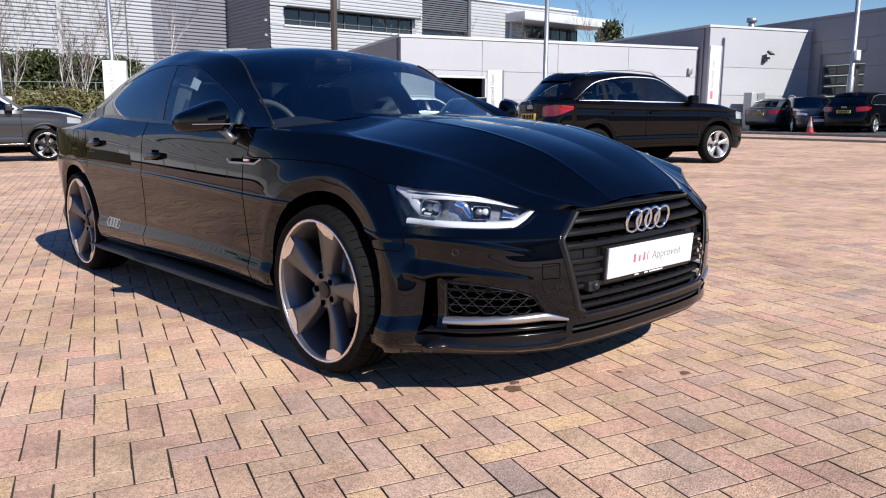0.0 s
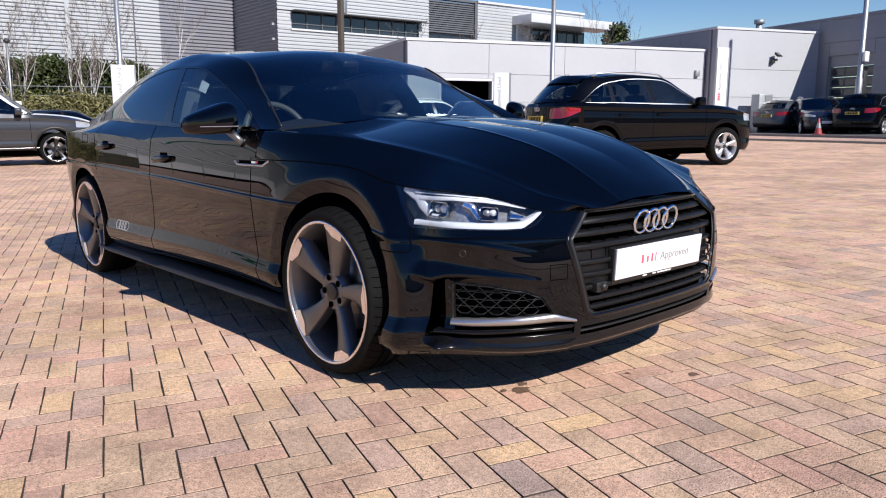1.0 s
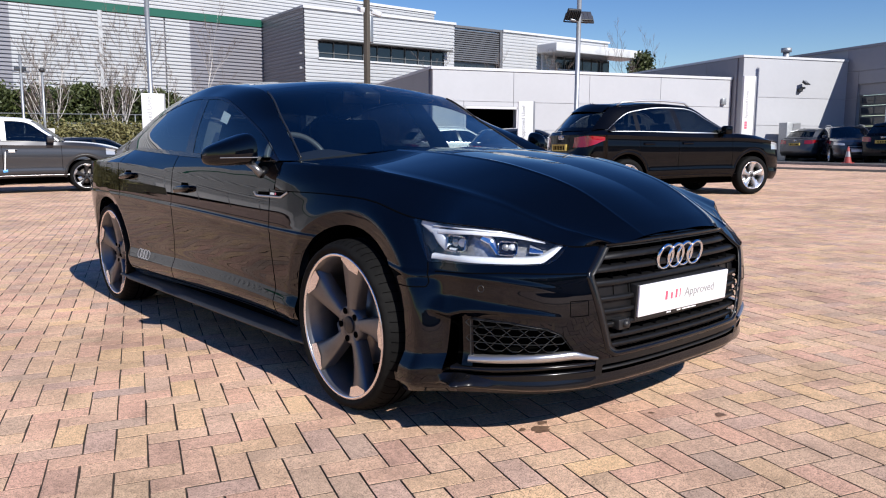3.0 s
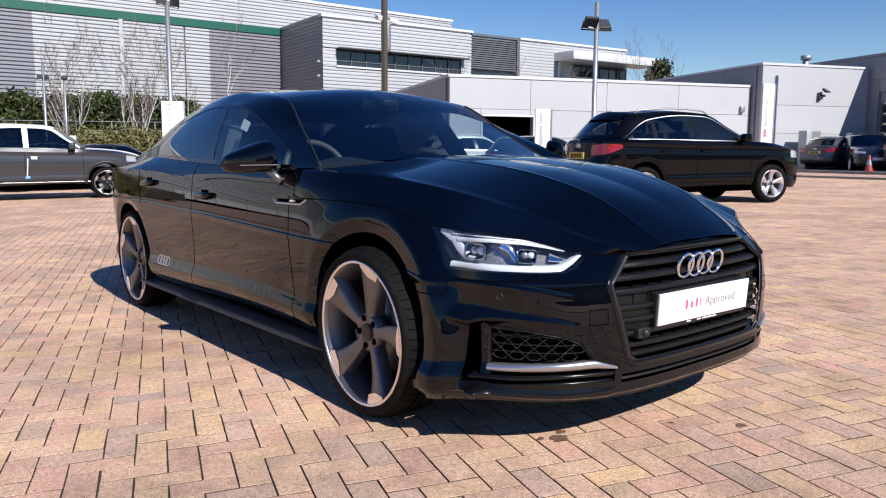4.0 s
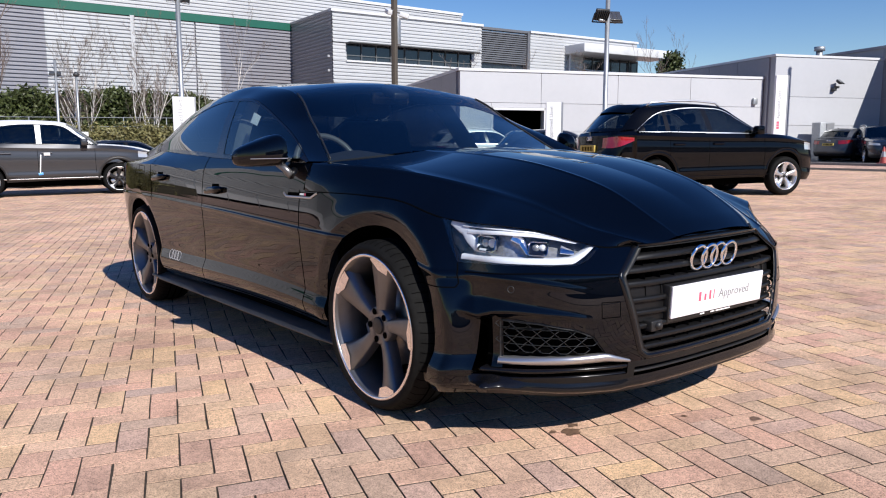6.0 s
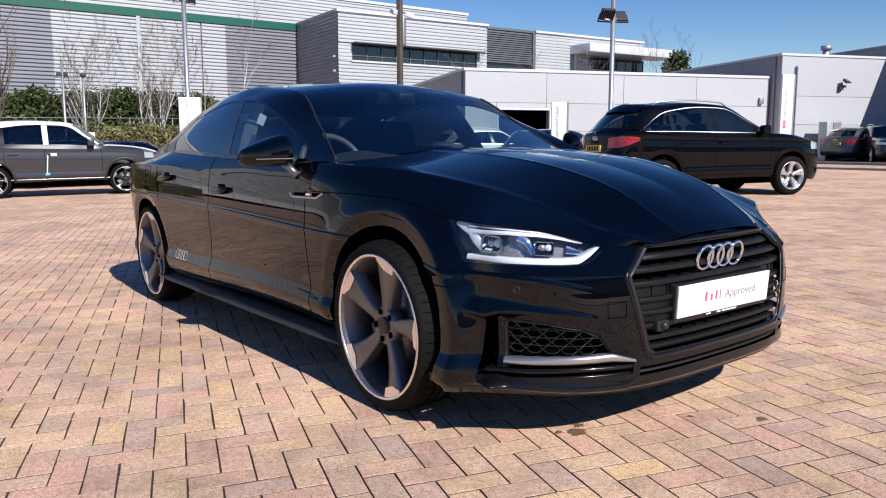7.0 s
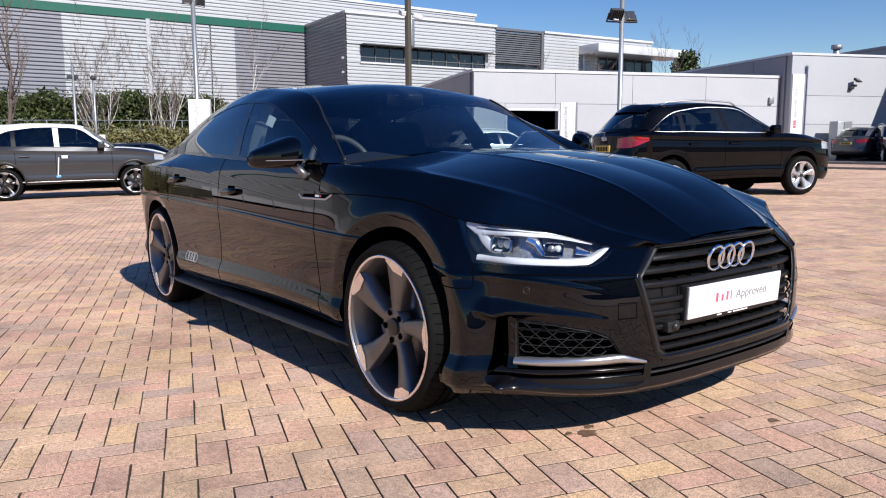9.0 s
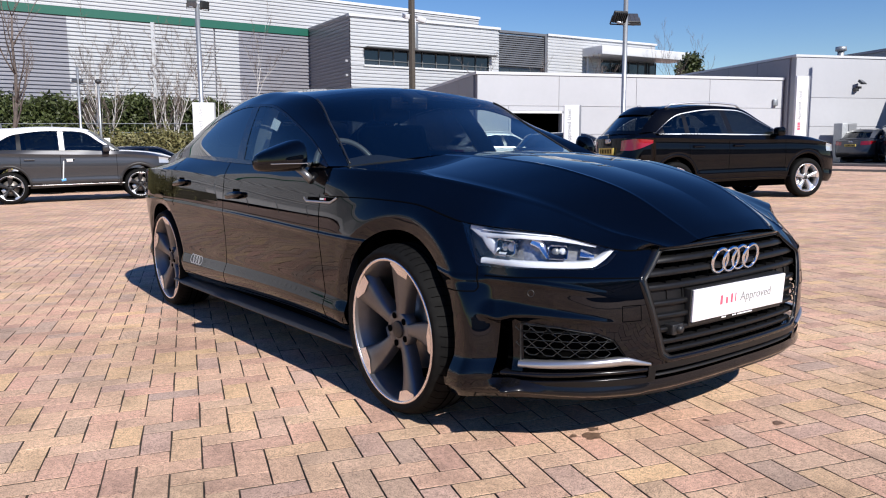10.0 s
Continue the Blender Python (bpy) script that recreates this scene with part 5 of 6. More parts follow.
def utility_car(name, m, body, label, rails=SILVER_WHEEL, size=1.0, tall=1.0, wheels=SILVER_WHEEL, film=False, group="parked cars round the forecourt", clad=TRIM, glassy=DARKGLASS, trim=ROOF_RAIL, rim=0.25, steep=0.0):
    """A five-door crossover. Its own front is -y, the front axle at the origin."""
    car = thing(name, m @ Matrix.Diagonal((size, size, size * tall, 1)), label, "car", group)
    WB, A = 2.60, 0.385
    outline = [(0, -0.87), (0.3, -0.865), (0.55, -0.81), (0.72, -0.68), (0.83, -0.45), (0.885, -0.15), (0.9, 0.3), (0.905, 1.2), (0.91, 2.0), (0.91, 2.6), (0.885, 3.0), (0.81, 3.28), (0.6, 3.42), (0.3, 3.47), (0, 3.48)]
    side = [(0, 0.06), (0.08, 0.03), (0.16, 0.012), (0.3, 0.018), (0.45, 0.012), (0.62, 0.0), (0.78, 0.004), (0.93, 0.014), (1, 0.008)]
    form = Form(outline, [(0, 0.82), (0.5, 0.83), (1.0, 0.90), (1.6, 0.95), (2.6, 0.97), (3.6, 1.0), (4.4, 1.03), (5.3, 1.04)], [(0, 0.24), (1.0, 0.25), (1.6, 0.30), (4.0, 0.30), (4.6, 0.30), (5.3, 0.32)],
                side, [(0.2, 0.09), (0.35, 0.01), (0.5, 0), (0.7, 0.015), (0.9, 0.06)], [(0.3, 0.09), (0.45, 0.0), (0.6, 0.0), (0.8, 0.05), (1.05, 0.09)],
                (arch_band(0, 0.345, A, 0.06, 0.015), arch_band(WB, 0.345, A, 0.06, 0.015)))
    L = form.length
    s = np.concatenate([np.arange(0, 1.75, 0.03), np.arange(1.75, 3.3, 0.06), np.arange(3.3, 4.5, 0.03), np.linspace(4.5, L, 20)])
    P, SC, ZC, KP = shell(form, s, 34, [(0, 0.345, A), (WB, 0.345, A)], (), 0.036)
    cl = clad
    lowb = ZC < 0.40
    part("lower_cladding", *both(P, KP & lowb), cl, car)
    part("front_bumper", *both(P, KP & ~lowb & (SC < 1.0)), body, car)
    part("rear_bumper", *both(P, KP & ~lowb & (SC > L - 1.0)), body, car)
    Kl = [(0.0, 0.0, -0.83, 0.84), (0.35, 0.36, -0.80, 0.85), (0.75, 0.58, -0.55, 0.92), (1.1, 0.70, -0.25, 0.98), (1.5, 0.79, 0.1, 1.015), (2.0, 0.86, 0.5, 1.03), (3.0, 0.87, 1.4, 1.05), (4.0, 0.855, 2.4, 1.08), (4.5, 0.80, 2.95, 1.09), (4.9, 0.70, 3.22, 1.09), (L, 0.0, 3.38, 1.09)]
    for sd in (-1, 1):
        for nm, lo, hi in (("front_wing", 1.0, 1.92), ("front_door", 1.92, 3.08), ("rear_door", 3.08, 3.85), ("rear_quarter", 3.85, L - 1.0)):
            part(nm, *one(P, sd, KP & ~lowb & (SC >= lo) & (SC < hi)), body, car)
        q = np.linspace(0, L, 90)
        E, Kp = form.at(q, form.top(q)), curve(Kl, q)
        part("shoulder", *one(np.stack([E * (1 - f) + Kp * f for f in np.linspace(0, 1, 5)], 1), sd), body, car)
        for s0 in (1.95, 3.08, 3.85):
            part("panel_seam", *strip(form, [(s0, 0.96), (s0, 0.42)], 0.008, 0.0015, sd, 10), DARK, car)
        for s0 in (2.9, 3.68):
            part("door_handle", *strip(form, [(s0 - 0.1, 0.885), (s0 + 0.1, 0.885)], 0.04, 0.03, sd, 10), body, car)
    q = np.linspace(0.0, 1.9, 40)
    spine = [(0, 0, -0.84, 0.85), (0.35, 0, -0.80, 0.88), (0.75, 0, -0.55, 0.965), (1.1, 0, -0.28, 1.01), (1.5, 0, 0.0, 1.04), (2.0, 0, 0.36, 1.065)]
    part("bonnet", *both(loft([Kl, spine], q, [8], [0.012])), FILM if film else body, car)
    belt = [(0, 0.855, 0.48, 1.03), (0.5, 0.868, 1.5, 1.055), (1, 0.835, 2.92, 1.09)]
    gtop = [(0, 0.845, 0.52, 1.045), (0.2, 0.775, 0.92, 1.25), (0.33, 0.72, 1.22, 1.415), (0.5, 0.70, 1.6, 1.465), (0.75, 0.70, 2.25, 1.435), (0.9, 0.73, 2.62, 1.34), (1, 0.795, 2.95, 1.115)]
    rail = [(0, 0.74, 0.46, 1.045), (0.2, 0.68, 0.86, 1.27), (0.33, 0.62, 1.16, 1.45), (0.5, 0.60, 1.6, 1.52), (0.75, 0.60, 2.4, 1.515), (0.9, 0.61, 2.86, 1.43), (1, 0.68, 3.2, 1.10)]
    ridge = [(0, 0, 0.34, 1.065), (0.2, 0, 0.74, 1.30), (0.33, 0, 1.12, 1.50), (0.5, 0, 1.6, 1.565), (0.75, 0, 2.5, 1.555), (0.9, 0, 2.98, 1.47), (1, 0, 3.34, 1.11)]

    for line in (gtop, rail, ridge):
        for k in range(1, 5):
            key, x_, y_, z_ = line[k]
            line[k] = (key, x_, y_ - steep * (0.6, 1.0, 0.6, 0.2)[k - 1], z_)

    def pane_(t0, t1, f0, f1, out=0.0, n=16, k=6):
        tt = np.linspace(t0, t1, n)
        a, b = curve(belt, tt), curve(gtop, tt)
        return np.stack([a * (1 - f) + b * f + [out + 0.01 * math.sin(math.pi * f), 0, 0] for f in np.linspace(f0, f1, k)], 1)
    t = np.linspace(0, 1, 40)
    for sd in (-1, 1):
        part("side_window", *one(pane_(0.05, 0.50, 0.03, 0.97), sd), glassy, car)
        part("rear_side_window", *one(pane_(0.54, 0.80, 0.03, 0.97), sd), glassy, car)
        part("quarter_window", *one(pane_(0.83, 0.96, 0.03, 0.92), sd), glassy, car)
        for a, b in ((0.0, 0.05), (0.50, 0.54), (0.80, 0.83), (0.96, 1.0)):
            part("window_pillar", *one(pane_(a, b, 0, 1.0, 0.002, 4), sd), FILM if film and a == 0.50 else GLOSS, car)
        part("belt_trim", *one(pane_(0, 1, -0.012, 0.03, 0.005, 30, 3), sd), trim, car)
        part("window_frame", *one(pane_(0, 1, 0.97, 1.0, 0.004, 30, 3), sd), trim, car)
        a, b = curve(gtop, t), curve(rail, t)
        part("roof_side", *one(np.stack([a * (1 - f) + b * f + [0, 0, 0.02 * math.sin(math.pi * f)] for f in np.linspace(0, 1, 6)], 1), sd), FILM if film else body, car)
        f = np.linspace(0, 1, 12)
        lo_ = curve(Kl, 4.45 + (L - 4.45) * 0.52 * f)
        hi_ = curve(gtop, np.array([1.0]))[0] * (1 - f[:, None]) + curve(rail, np.array([1.0]))[0] * f[:, None]
        part("rear_pillar", *one(np.stack([lo_, hi_], 1), sd), body, car)
        if rails:
            rl = curve(rail, np.linspace(0.36, 0.84, 14)) * [sd, 1, 1] + [sd * 0.02, 0, 0.045]
            rl[0, 2] -= 0.04
            rl[-1, 2] -= 0.04
            part("roof_bar", *tube(rl, 0.014, 8), rails, car)
        part("headlight", *patch(form, [(0.5, 0.81), (1.05, 0.89)], [(0.5, 0.74), (1.05, 0.76)], 0.5, 1.05, 0.004, sd, 12, 5), LAMPGLASS, car)
        part("tail_lamp", *patch(form, [(L - 1.12, 1.0), (L - 0.85, 1.02), (L - 0.45, 1.0)], [(L - 1.12, 0.95), (L - 0.85, 0.86), (L - 0.45, 0.84)], L - 1.12, L - 0.45, 0.006, sd, 16, 6), TAIL, car)
        mv, mf = box(0.90, 1.06, 0.60, 0.74, 1.02, 1.16, 0.035)
        part("door_mirror", [(p[0] * sd, p[1], p[2]) for p in mv], mf, body, car)
        part("lower_strip", *strip(form, [(1.65, 0.36), (3.95, 0.36)], 0.02, 0.006, sd, 20), SATIN if film else body, car)
        for yc in (0, WB):
            a = np.linspace(-0.1, math.pi + 0.1, 40)
            rows = [form.at(form.along(yc + r * np.cos(a)), np.maximum(0.345 + r * np.sin(a), 0.3), o) for r, o in ((A - 0.004, 0.0), (A, 0.008), (A + 0.04, 0.008), (A + 0.048, 0.0))]
            part("arch_trim", *one(np.stack(rows, 1), sd), cl, car)
        if film:
            part("door_tape", *strip(form, [(3.02, 0.85), (3.06, 0.45)], 0.022, 0.003, sd, 12), FILM, car, "white protective tape")
            part("handle_wrap", *strip(form, [(2.84, 0.86), (2.96, 0.86)], 0.075, 0.034, sd, 8), FILM, car, "white protective wrap")
            part("blue_tag", *strip(form, [(3.0, 0.47), (3.09, 0.455)], 0.05, 0.006, sd, 8), TAG, car, "blue plastic tag")
        for yc in (0, WB):
            spun = wheel(car, sd * 0.905, yc, 0.345, rim, sd, spin=0.4, alloy=wheels, face=BRIGHT if wheels is not DARK_WHEEL else SATIN, width=0.22)
            spun.matrix_local = Matrix.Diagonal((1, 1, 1 / tall, 1)) @ pose(sd * 0.905, yc, 0.345, 0, 0, 180 if sd > 0 else 0)
            a = np.linspace(-0.2, math.pi + 0.2, 30)
            e = form.at(form.along(yc + A * np.cos(a)), np.maximum(0.345 + A * np.sin(a), 0.3))
            part("arch_liner", *one(np.stack([e, np.stack([0 * a + 0.5, yc + A * np.cos(a), 0.345 + A * np.sin(a)], -1)], 1), sd), DARK, car)
    part("windscreen", *both(crown(rail, ridge, np.linspace(0.0, 0.33, 14), 10)), glassy, car)
    part("roof", *both(crown(rail, ridge, np.linspace(0.33, 0.9, 24), 10)), FILM if film else body, car)
    part("rear_window", *both(crown(rail, ridge, np.linspace(0.915, 0.985, 10), 10)), glassy, car)
    part("tailgate", *both(crown(rail, ridge, np.linspace(0.985, 1.0, 3), 10)), body, car)
    part("spoiler", *both(crown([(k, a * 0.96, b + 0.02, c + 0.012) for k, a, b, c in rail], [(k, a, b + 0.03, c + 0.014) for k, a, b, c in ridge], np.linspace(0.86, 0.92, 5), 10)), body, car)
    part("deck", *both(np.stack([curve(Kl, np.linspace(4.85, L, 16)), curve(Kl, np.linspace(4.85, L, 16)) * [0.93, 0.965, 1] + [0, 0, 0.02]], 1)), body, car)
    part("aerial", *grid(np.array([[(x, 2.78 + y, 1.5 + z) for y, z in ((-0.09, 0), (0.02, 0.075), (0.05, 0.07), (0.06, 0))] for x in (-0.012, 0.012)])), GLOSS, car)
    part("grille", *grid(form.at(*np.meshgrid(np.linspace(-0.42, 0.42, 14), np.linspace(0.42, 0.76, 6), indexing="ij"), 0.006)), GLOSS, car)
    for z in (0.48, 0.55, 0.62, 0.69):
        part("grille_bar", *strip(form, [(-0.38, z), (0.38, z)], 0.014, 0.014, 1, 12), SATIN, car)
    part("front_plate", *box(-0.26, 0.26, -0.895, -0.875, 0.47, 0.58), PLATE, car, smooth=False)
    rp = part("rear_plate", *box(-0.26, 0.26, 3.415, 3.45, 0.78, 0.89), YELLOW, car, smooth=False)
    part("plate_print", *join(*[box(-0.2 + k * 0.06, -0.165 + k * 0.06, 3.45, 3.453, 0.80, 0.87) for k in range(7)]), DARK, rp, smooth=False)
    part("rear_bumper_insert", *grid(form.at(*np.meshgrid(np.linspace(L - 0.75, L, 12), np.linspace(0.34, 0.52, 5), indexing="ij"), 0.004)), cl, car)
    for k in range(4):
        a = np.linspace(0, 2 * math.pi, 17)[:-1]
        part("ring", *tube(np.stack([-0.063 + 0.042 * k + 0.03 * np.cos(a), 0 * a + 3.405, 1.0 + 0.03 * np.sin(a)], -1), 0.005, 6, True), CHROME, car)
    part("underbody", *box(-0.55, 0.55, -0.6, 3.2, 0.2, 0.5), DARK, car, smooth=False)
    part("cabin_floor", *box(-0.8, 0.8, 0.45, 2.2, 0.3, 0.6), DARK, car, smooth=False)
    part("dashboard", *box(-0.7, 0.7, 0.5, 0.95, 0.7, 1.03, 0.05), DASH, car)
    for x in (-0.38, 0.38):
        for y in (1.5, 2.35):
            part("seat_back", *moved(box(-0.24, 0.24, -0.07, 0.07, 0, 0.62, 0.05), pose(x, y, 0.6, -14)), LEATHER, car)
            part("head_rest", *moved(box(-0.12, 0.12, -0.05, 0.05, 0.64, 0.8, 0.04), pose(x, y, 0.6, -12)), LEATHER, car)
    return car


def parked(x, y, head, z=0.0):
    """The pose of a car with its front axle's middle at (x, y) on the forecourt, pointing along a heading."""
    return LOT @ pose(x, y, z, 0, 0, 180 - head)


def by_wheel(x, y, head, half=0.9):
    """The same, from the place where the right front wheel stands."""
    m = pose(x, y, 0, 0, 0, 180 - head) @ Matrix.Translation((half, 0, 0))
    return LOT @ m


BLACK2 = paint("deep_black_paint", (0.0012, 0.0013, 0.002), 0.0, 0.6)
GREY2 = paint("grey_metallic_paint", (0.052, 0.053, 0.058), 0.5)
NAVY = paint("dark_blue_paint", (0.015, 0.022, 0.04), 0.3)
SLATE = paint("slate_paint", (0.06, 0.065, 0.075), 0.5)
WHITEP = paint("white_paint", (0.75, 0.76, 0.77))
utility_car("crossover", by_wheel(11.14, 4.87, 111), BLACK2, "black crossover with chrome window trim and silver wheels", clad=BLACK2, tall=1.06, size=1.03)
utility_car("crossover", by_wheel(2.75, 17.2, 101), GREY2, "grey crossover with white protective film on bonnet and roof", wheels=DARK_WHEEL, film=True, tall=1.06, size=1.08, rails=None, trim=GLOSS, rim=0.268, steep=0.15)
utility_car("crossover", parked(34.2, 13.0, 100), SLATE, "dark grey crossover seen from behind by the showroom", tall=0.95, rails=None, trim=GLOSS, wheels=DARK_WHEEL)
utility_car("crossover", parked(30.4, 10.95, 236), NAVY, "dark blue crossover facing the forecourt behind the kerb", rails=ROOF_RAIL)
utility_car("crossover", parked(32.6, 9.3, 92), BLACK2, "black crossover parked behind a lamp post", rails=None, tall=1.04)
utility_car("crossover", parked(15.9, 13.1, 130), NAVY, "dark hatchback parked behind a white sign", tall=0.93, rails=None, trim=GLOSS)
utility_car("crossover", parked(15.95, 16.85, 112), WHITEP, "white crossover parked before the workshop", tall=1.0, rails=WHITEP, clad=WHITEP)
utility_car("crossover", parked(6.6, 24.6, 100), NAVY, "dark blue hatchback parked by the hedge", tall=0.9, rails=None, trim=GLOSS)
utility_car("crossover", parked(4.6, 26.5, 100), WHITEP, "small white hatchback parked by the hedge", tall=0.92, rails=None, trim=GLOSS)
utility_car("crossover", parked(4.4, 23.0, 100), SLATE, "dark estate car parked by the hedge", tall=0.95, rails=None)


# ---- posts, signs, fence and planting ----
LAMPHEAD = material("lamp_housing", (0.05, 0.052, 0.055), 0.5, metal=0.4)
LAMPFACE = material("lamp_glass", (0.05, 0.052, 0.06), 0.15, coat=0.8)


def flood(parent, m, size=1.0):
    """A floodlight with three rows of lenses before a finned back, on a stirrup."""
    m = m @ Matrix.Scale(size, 4)
    head = part("lamp_head", *moved(box(-0.16, 0.16, -0.03, 0.03, -0.13, 0.13, 0.012), m), LAMPHEAD, parent)
    for k in range(3):
        part("lamp_face", *moved(box(-0.145 + k * 0.1, -0.055 + k * 0.1, -0.037, -0.03, -0.115, 0.115, 0.002), m), LAMPFACE, head)
    for k in range(7):
        part("cooling_fin", *moved(box(-0.14 + k * 0.045, -0.128 + k * 0.045, 0.03, 0.085, -0.11, 0.11), m), LAMPHEAD, head, smooth=False)
    part("stirrup", *moved(join(box(-0.18, -0.165, -0.02, 0.02, -0.17, 0.02), box(0.165, 0.18, -0.02, 0.02, -0.17, 0.02), box(-0.18, 0.18, -0.02, 0.02, -0.185, -0.17)), m), LAMPHEAD, head, smooth=False)


def lamp_post(x, y, height, r, label, lights, head=20, mat=GALV, top_extra=0.3, size=1.0):
    z = ground_z(x, y)
    ob = thing("lamp_post", pose(x, y, z), label, "lamp post", group="lamp posts round the forecourt")
    h = height - z
    part("post", *tube([(0, 0, -0.05), (0, 0, h * 0.35), (0, 0, h * 0.36), (0, 0, h + top_extra)], [r, r, r * 0.72, r * 0.7], 14), mat, ob)
    part("base_plate", *box(-r * 2, r * 2, -r * 2, r * 2, -0.05, 0.03, 0.006), mat, ob)
    if lights:
        part("bracket", *tube([(-0.28, 0, h - 0.12), (0.28, 0, h - 0.12)], 0.03, 8), mat, ob)
        for dx, turn, tip in lights:
            flood(ob, pose(dx, 0, h, tip, 0, turn), size)
    return ob


lamp_post(11.13, 9.17, 3.87, 0.075, "grey steel lamp post with two floodlights", [(0.2, -30, -35), (-0.2, 160, -35)], top_extra=0.45)
lamp_post(6.72, 24.07, 5.95, 0.11, "grey steel lamp post with floodlights by the hedge", [(-0.18, -20, 10), (0.25, 200, 0)], top_extra=0.0)
lamp_post(4.1, 30.5, 3.75, 0.07, "short grey lamp post with a cluster of floodlights", [(-0.12, -20, 0), (0.12, 40, 0)], top_extra=0.5, size=0.6)
cctv = thing("camera_mast", pose(14.42, 22.45, ground_z(14.42, 22.45), 0, 0, 20), "brown square mast with two surveillance cameras", "mast")
part("post", *box(-0.09, 0.09, -0.09, 0.09, -0.05, 7.3, 0.01), BROWN, cctv)
part("cabinet", *box(0.1, 0.3, -0.1, 0.1, 4.9, 5.9, 0.03), GALV, cctv)
for sx in (-1, 1):
    part("arm", *tube([(sx * 0.08, 0, 6.15), (sx * 0.4, -0.02, 6.12)], 0.03, 8), GALV, cctv)
    part("camera_head", *moved(box(-0.09, 0.09, -0.26, 0.14, -0.09, 0.09, 0.03), pose(sx * 0.46, -0.05, 6.06, 18, 0, sx * 35)), CAP, cctv)
thin = thing("lamp_post", pose(5.05, 31.5, ground_z(5.05, 31.5)), "thin grey street lamp with a notice plate", "lamp post", group="lamp posts round the forecourt")
part("post", *tube([(0, 0, 0), (0, 0, 4.1)], 0.045, 10), GALV, thin)
part("lamp_head", *lathe([(4.05, 0.03), (4.08, 0.11), (4.16, 0.12), (4.22, 0.05), (4.23, 0.0)], 16, "z"), LAMPHEAD, thin)
part("notice", *box(-0.22, 0.32, -0.06, -0.04, 1.55, 1.85), SIGN, thin, smooth=False)
kx, ky = (LOT @ Vector((30.3, 9.7, 0)))[:2]
tall = thing("lamp_post", pose(kx, ky, ground_z(kx, ky)), "tall galvanised lamp post standing on the kerb", "lamp post", group="lamp posts round the forecourt")
part("post", *tube([(0, 0, 0), (0, 0, 2.2), (0, 0, 2.25), (0, 0, 8.6)], [0.13, 0.13, 0.1, 0.09], 14), GALV, tall)
part("switch_box", *box(-0.2, 0.2, -0.22, -0.1, 2.85, 3.25, 0.02), SIGN, tall)
part("camera_box", *box(0.1, 0.42, -0.15, 0.15, 1.6, 2.5, 0.04), LAMPHEAD, tall)
wl = thing("wall_floodlight", show.matrix_world @ pose(3.22, -0.08, 3.85), "wall floodlight on the white showroom", "floodlight")
part("bracket", *box(-0.05, 0.05, -0.2, 0.06, -0.25, -0.15), LAMPHEAD, wl, smooth=False)
flood(wl, pose(0, -0.26, 0.05, -50, 0, 20), 0.9)
part("lamp_box", *box(-0.22, -0.04, -0.16, -0.0, -0.36, -0.22, 0.02), LAMPHEAD, wl)


def panel_sign(x, y, head, width, height, label, words, brand=False, size=0.16, base=0.25):
    """A white standing sign with words that read upwards along its edge."""
    ob = upright("sign_panel", x, y, head, label, "sign")
    part("board", *box(0, width, -0.05, 0.05, base, height, 0.012), SIGN, ob)
    part("edge_strip", *box(width - 0.03, width + 0.012, -0.056, 0.056, base, height), SIGN_EDGE, ob, smooth=False)
    part("foot", *box(0.05, width - 0.05, -0.04, 0.04, -0.05, base), SIGN_EDGE, ob, smooth=False)
    ln = size * 6.2
    start = height - (0.12 if not brand else 0.5) - ln
    o = writing(words, size, GREYINK, pose(width * 0.42, -0.053, start, 0, -90, 0), ob, align="LEFT")
    if brand:
        z = start - size * 2.3
        for w in (0.5, 0.42, 0.42, 0.12):
            part("printed_mark", *box(width * 0.42 - size * 0.62, width * 0.42, -0.0545, -0.0505, z, z + size * w), RED, ob, smooth=False)
            z += size * (w + 0.12)
    return ob


panel_sign(10.38, 10.28, 128, 0.38, 2.0 - ground_z(10.38, 10.28), "small white standing sign with grey upright lettering", "Approved Used", size=0.12, base=0.1)
panel_sign(5.17, 20.38, 105, 0.64, 2.42 - ground_z(5.17, 20.38), "white standing sign with grey upright lettering by the hedge", "Approved Used", size=0.19, base=0.1)
panel_sign(21.2, 10.78, 122, 0.42, 3.25 - ground_z(21.0, 10.95), "tall white sign with red and grey upright lettering", "Approved Used", True, size=0.14, base=0.1)
cab = thing("charging_cabinet", show.matrix_world @ pose(1.6, -0.9, ground_z(31, 14)), "grey steel charging cabinet before the showroom", "cabinet")
part("case", *box(0, 0.75, -0.25, 0.25, 0, 1.75, 0.02), GALV, cab)
part("door", *box(0.32, 0.7, -0.275, -0.25, 0.1, 1.7), SIGN_EDGE, cab, smooth=False)
part("handle", *box(0.6, 0.66, -0.31, -0.275, 0.9, 1.15, 0.008), LAMPHEAD, cab)

# traffic cone
CONE = material("cone_red", (0.30, 0.045, 0.04), 0.5, spread=0.1, size=20)
cone = thing("traffic_cone", LOT @ pose(28.35, 10.3, 0.06) @ Matrix.Scale(0.74, 4), "red traffic cone with a pale sleeve on the kerb side", "cone")
part("foot", *box(-0.24, 0.24, -0.24, 0.24, 0, 0.05, 0.015), CONE, cone)
part("cone_body", *lathe([(0.05, 0.19), (0.4, 0.12), (0.85, 0.04), (0.87, 0.0)], 20, "z"), CONE, cone)
part("sleeve", *lathe([(0.35, 0.1335), (0.62, 0.0825)], 20, "z"), SIGN_EDGE, cone)

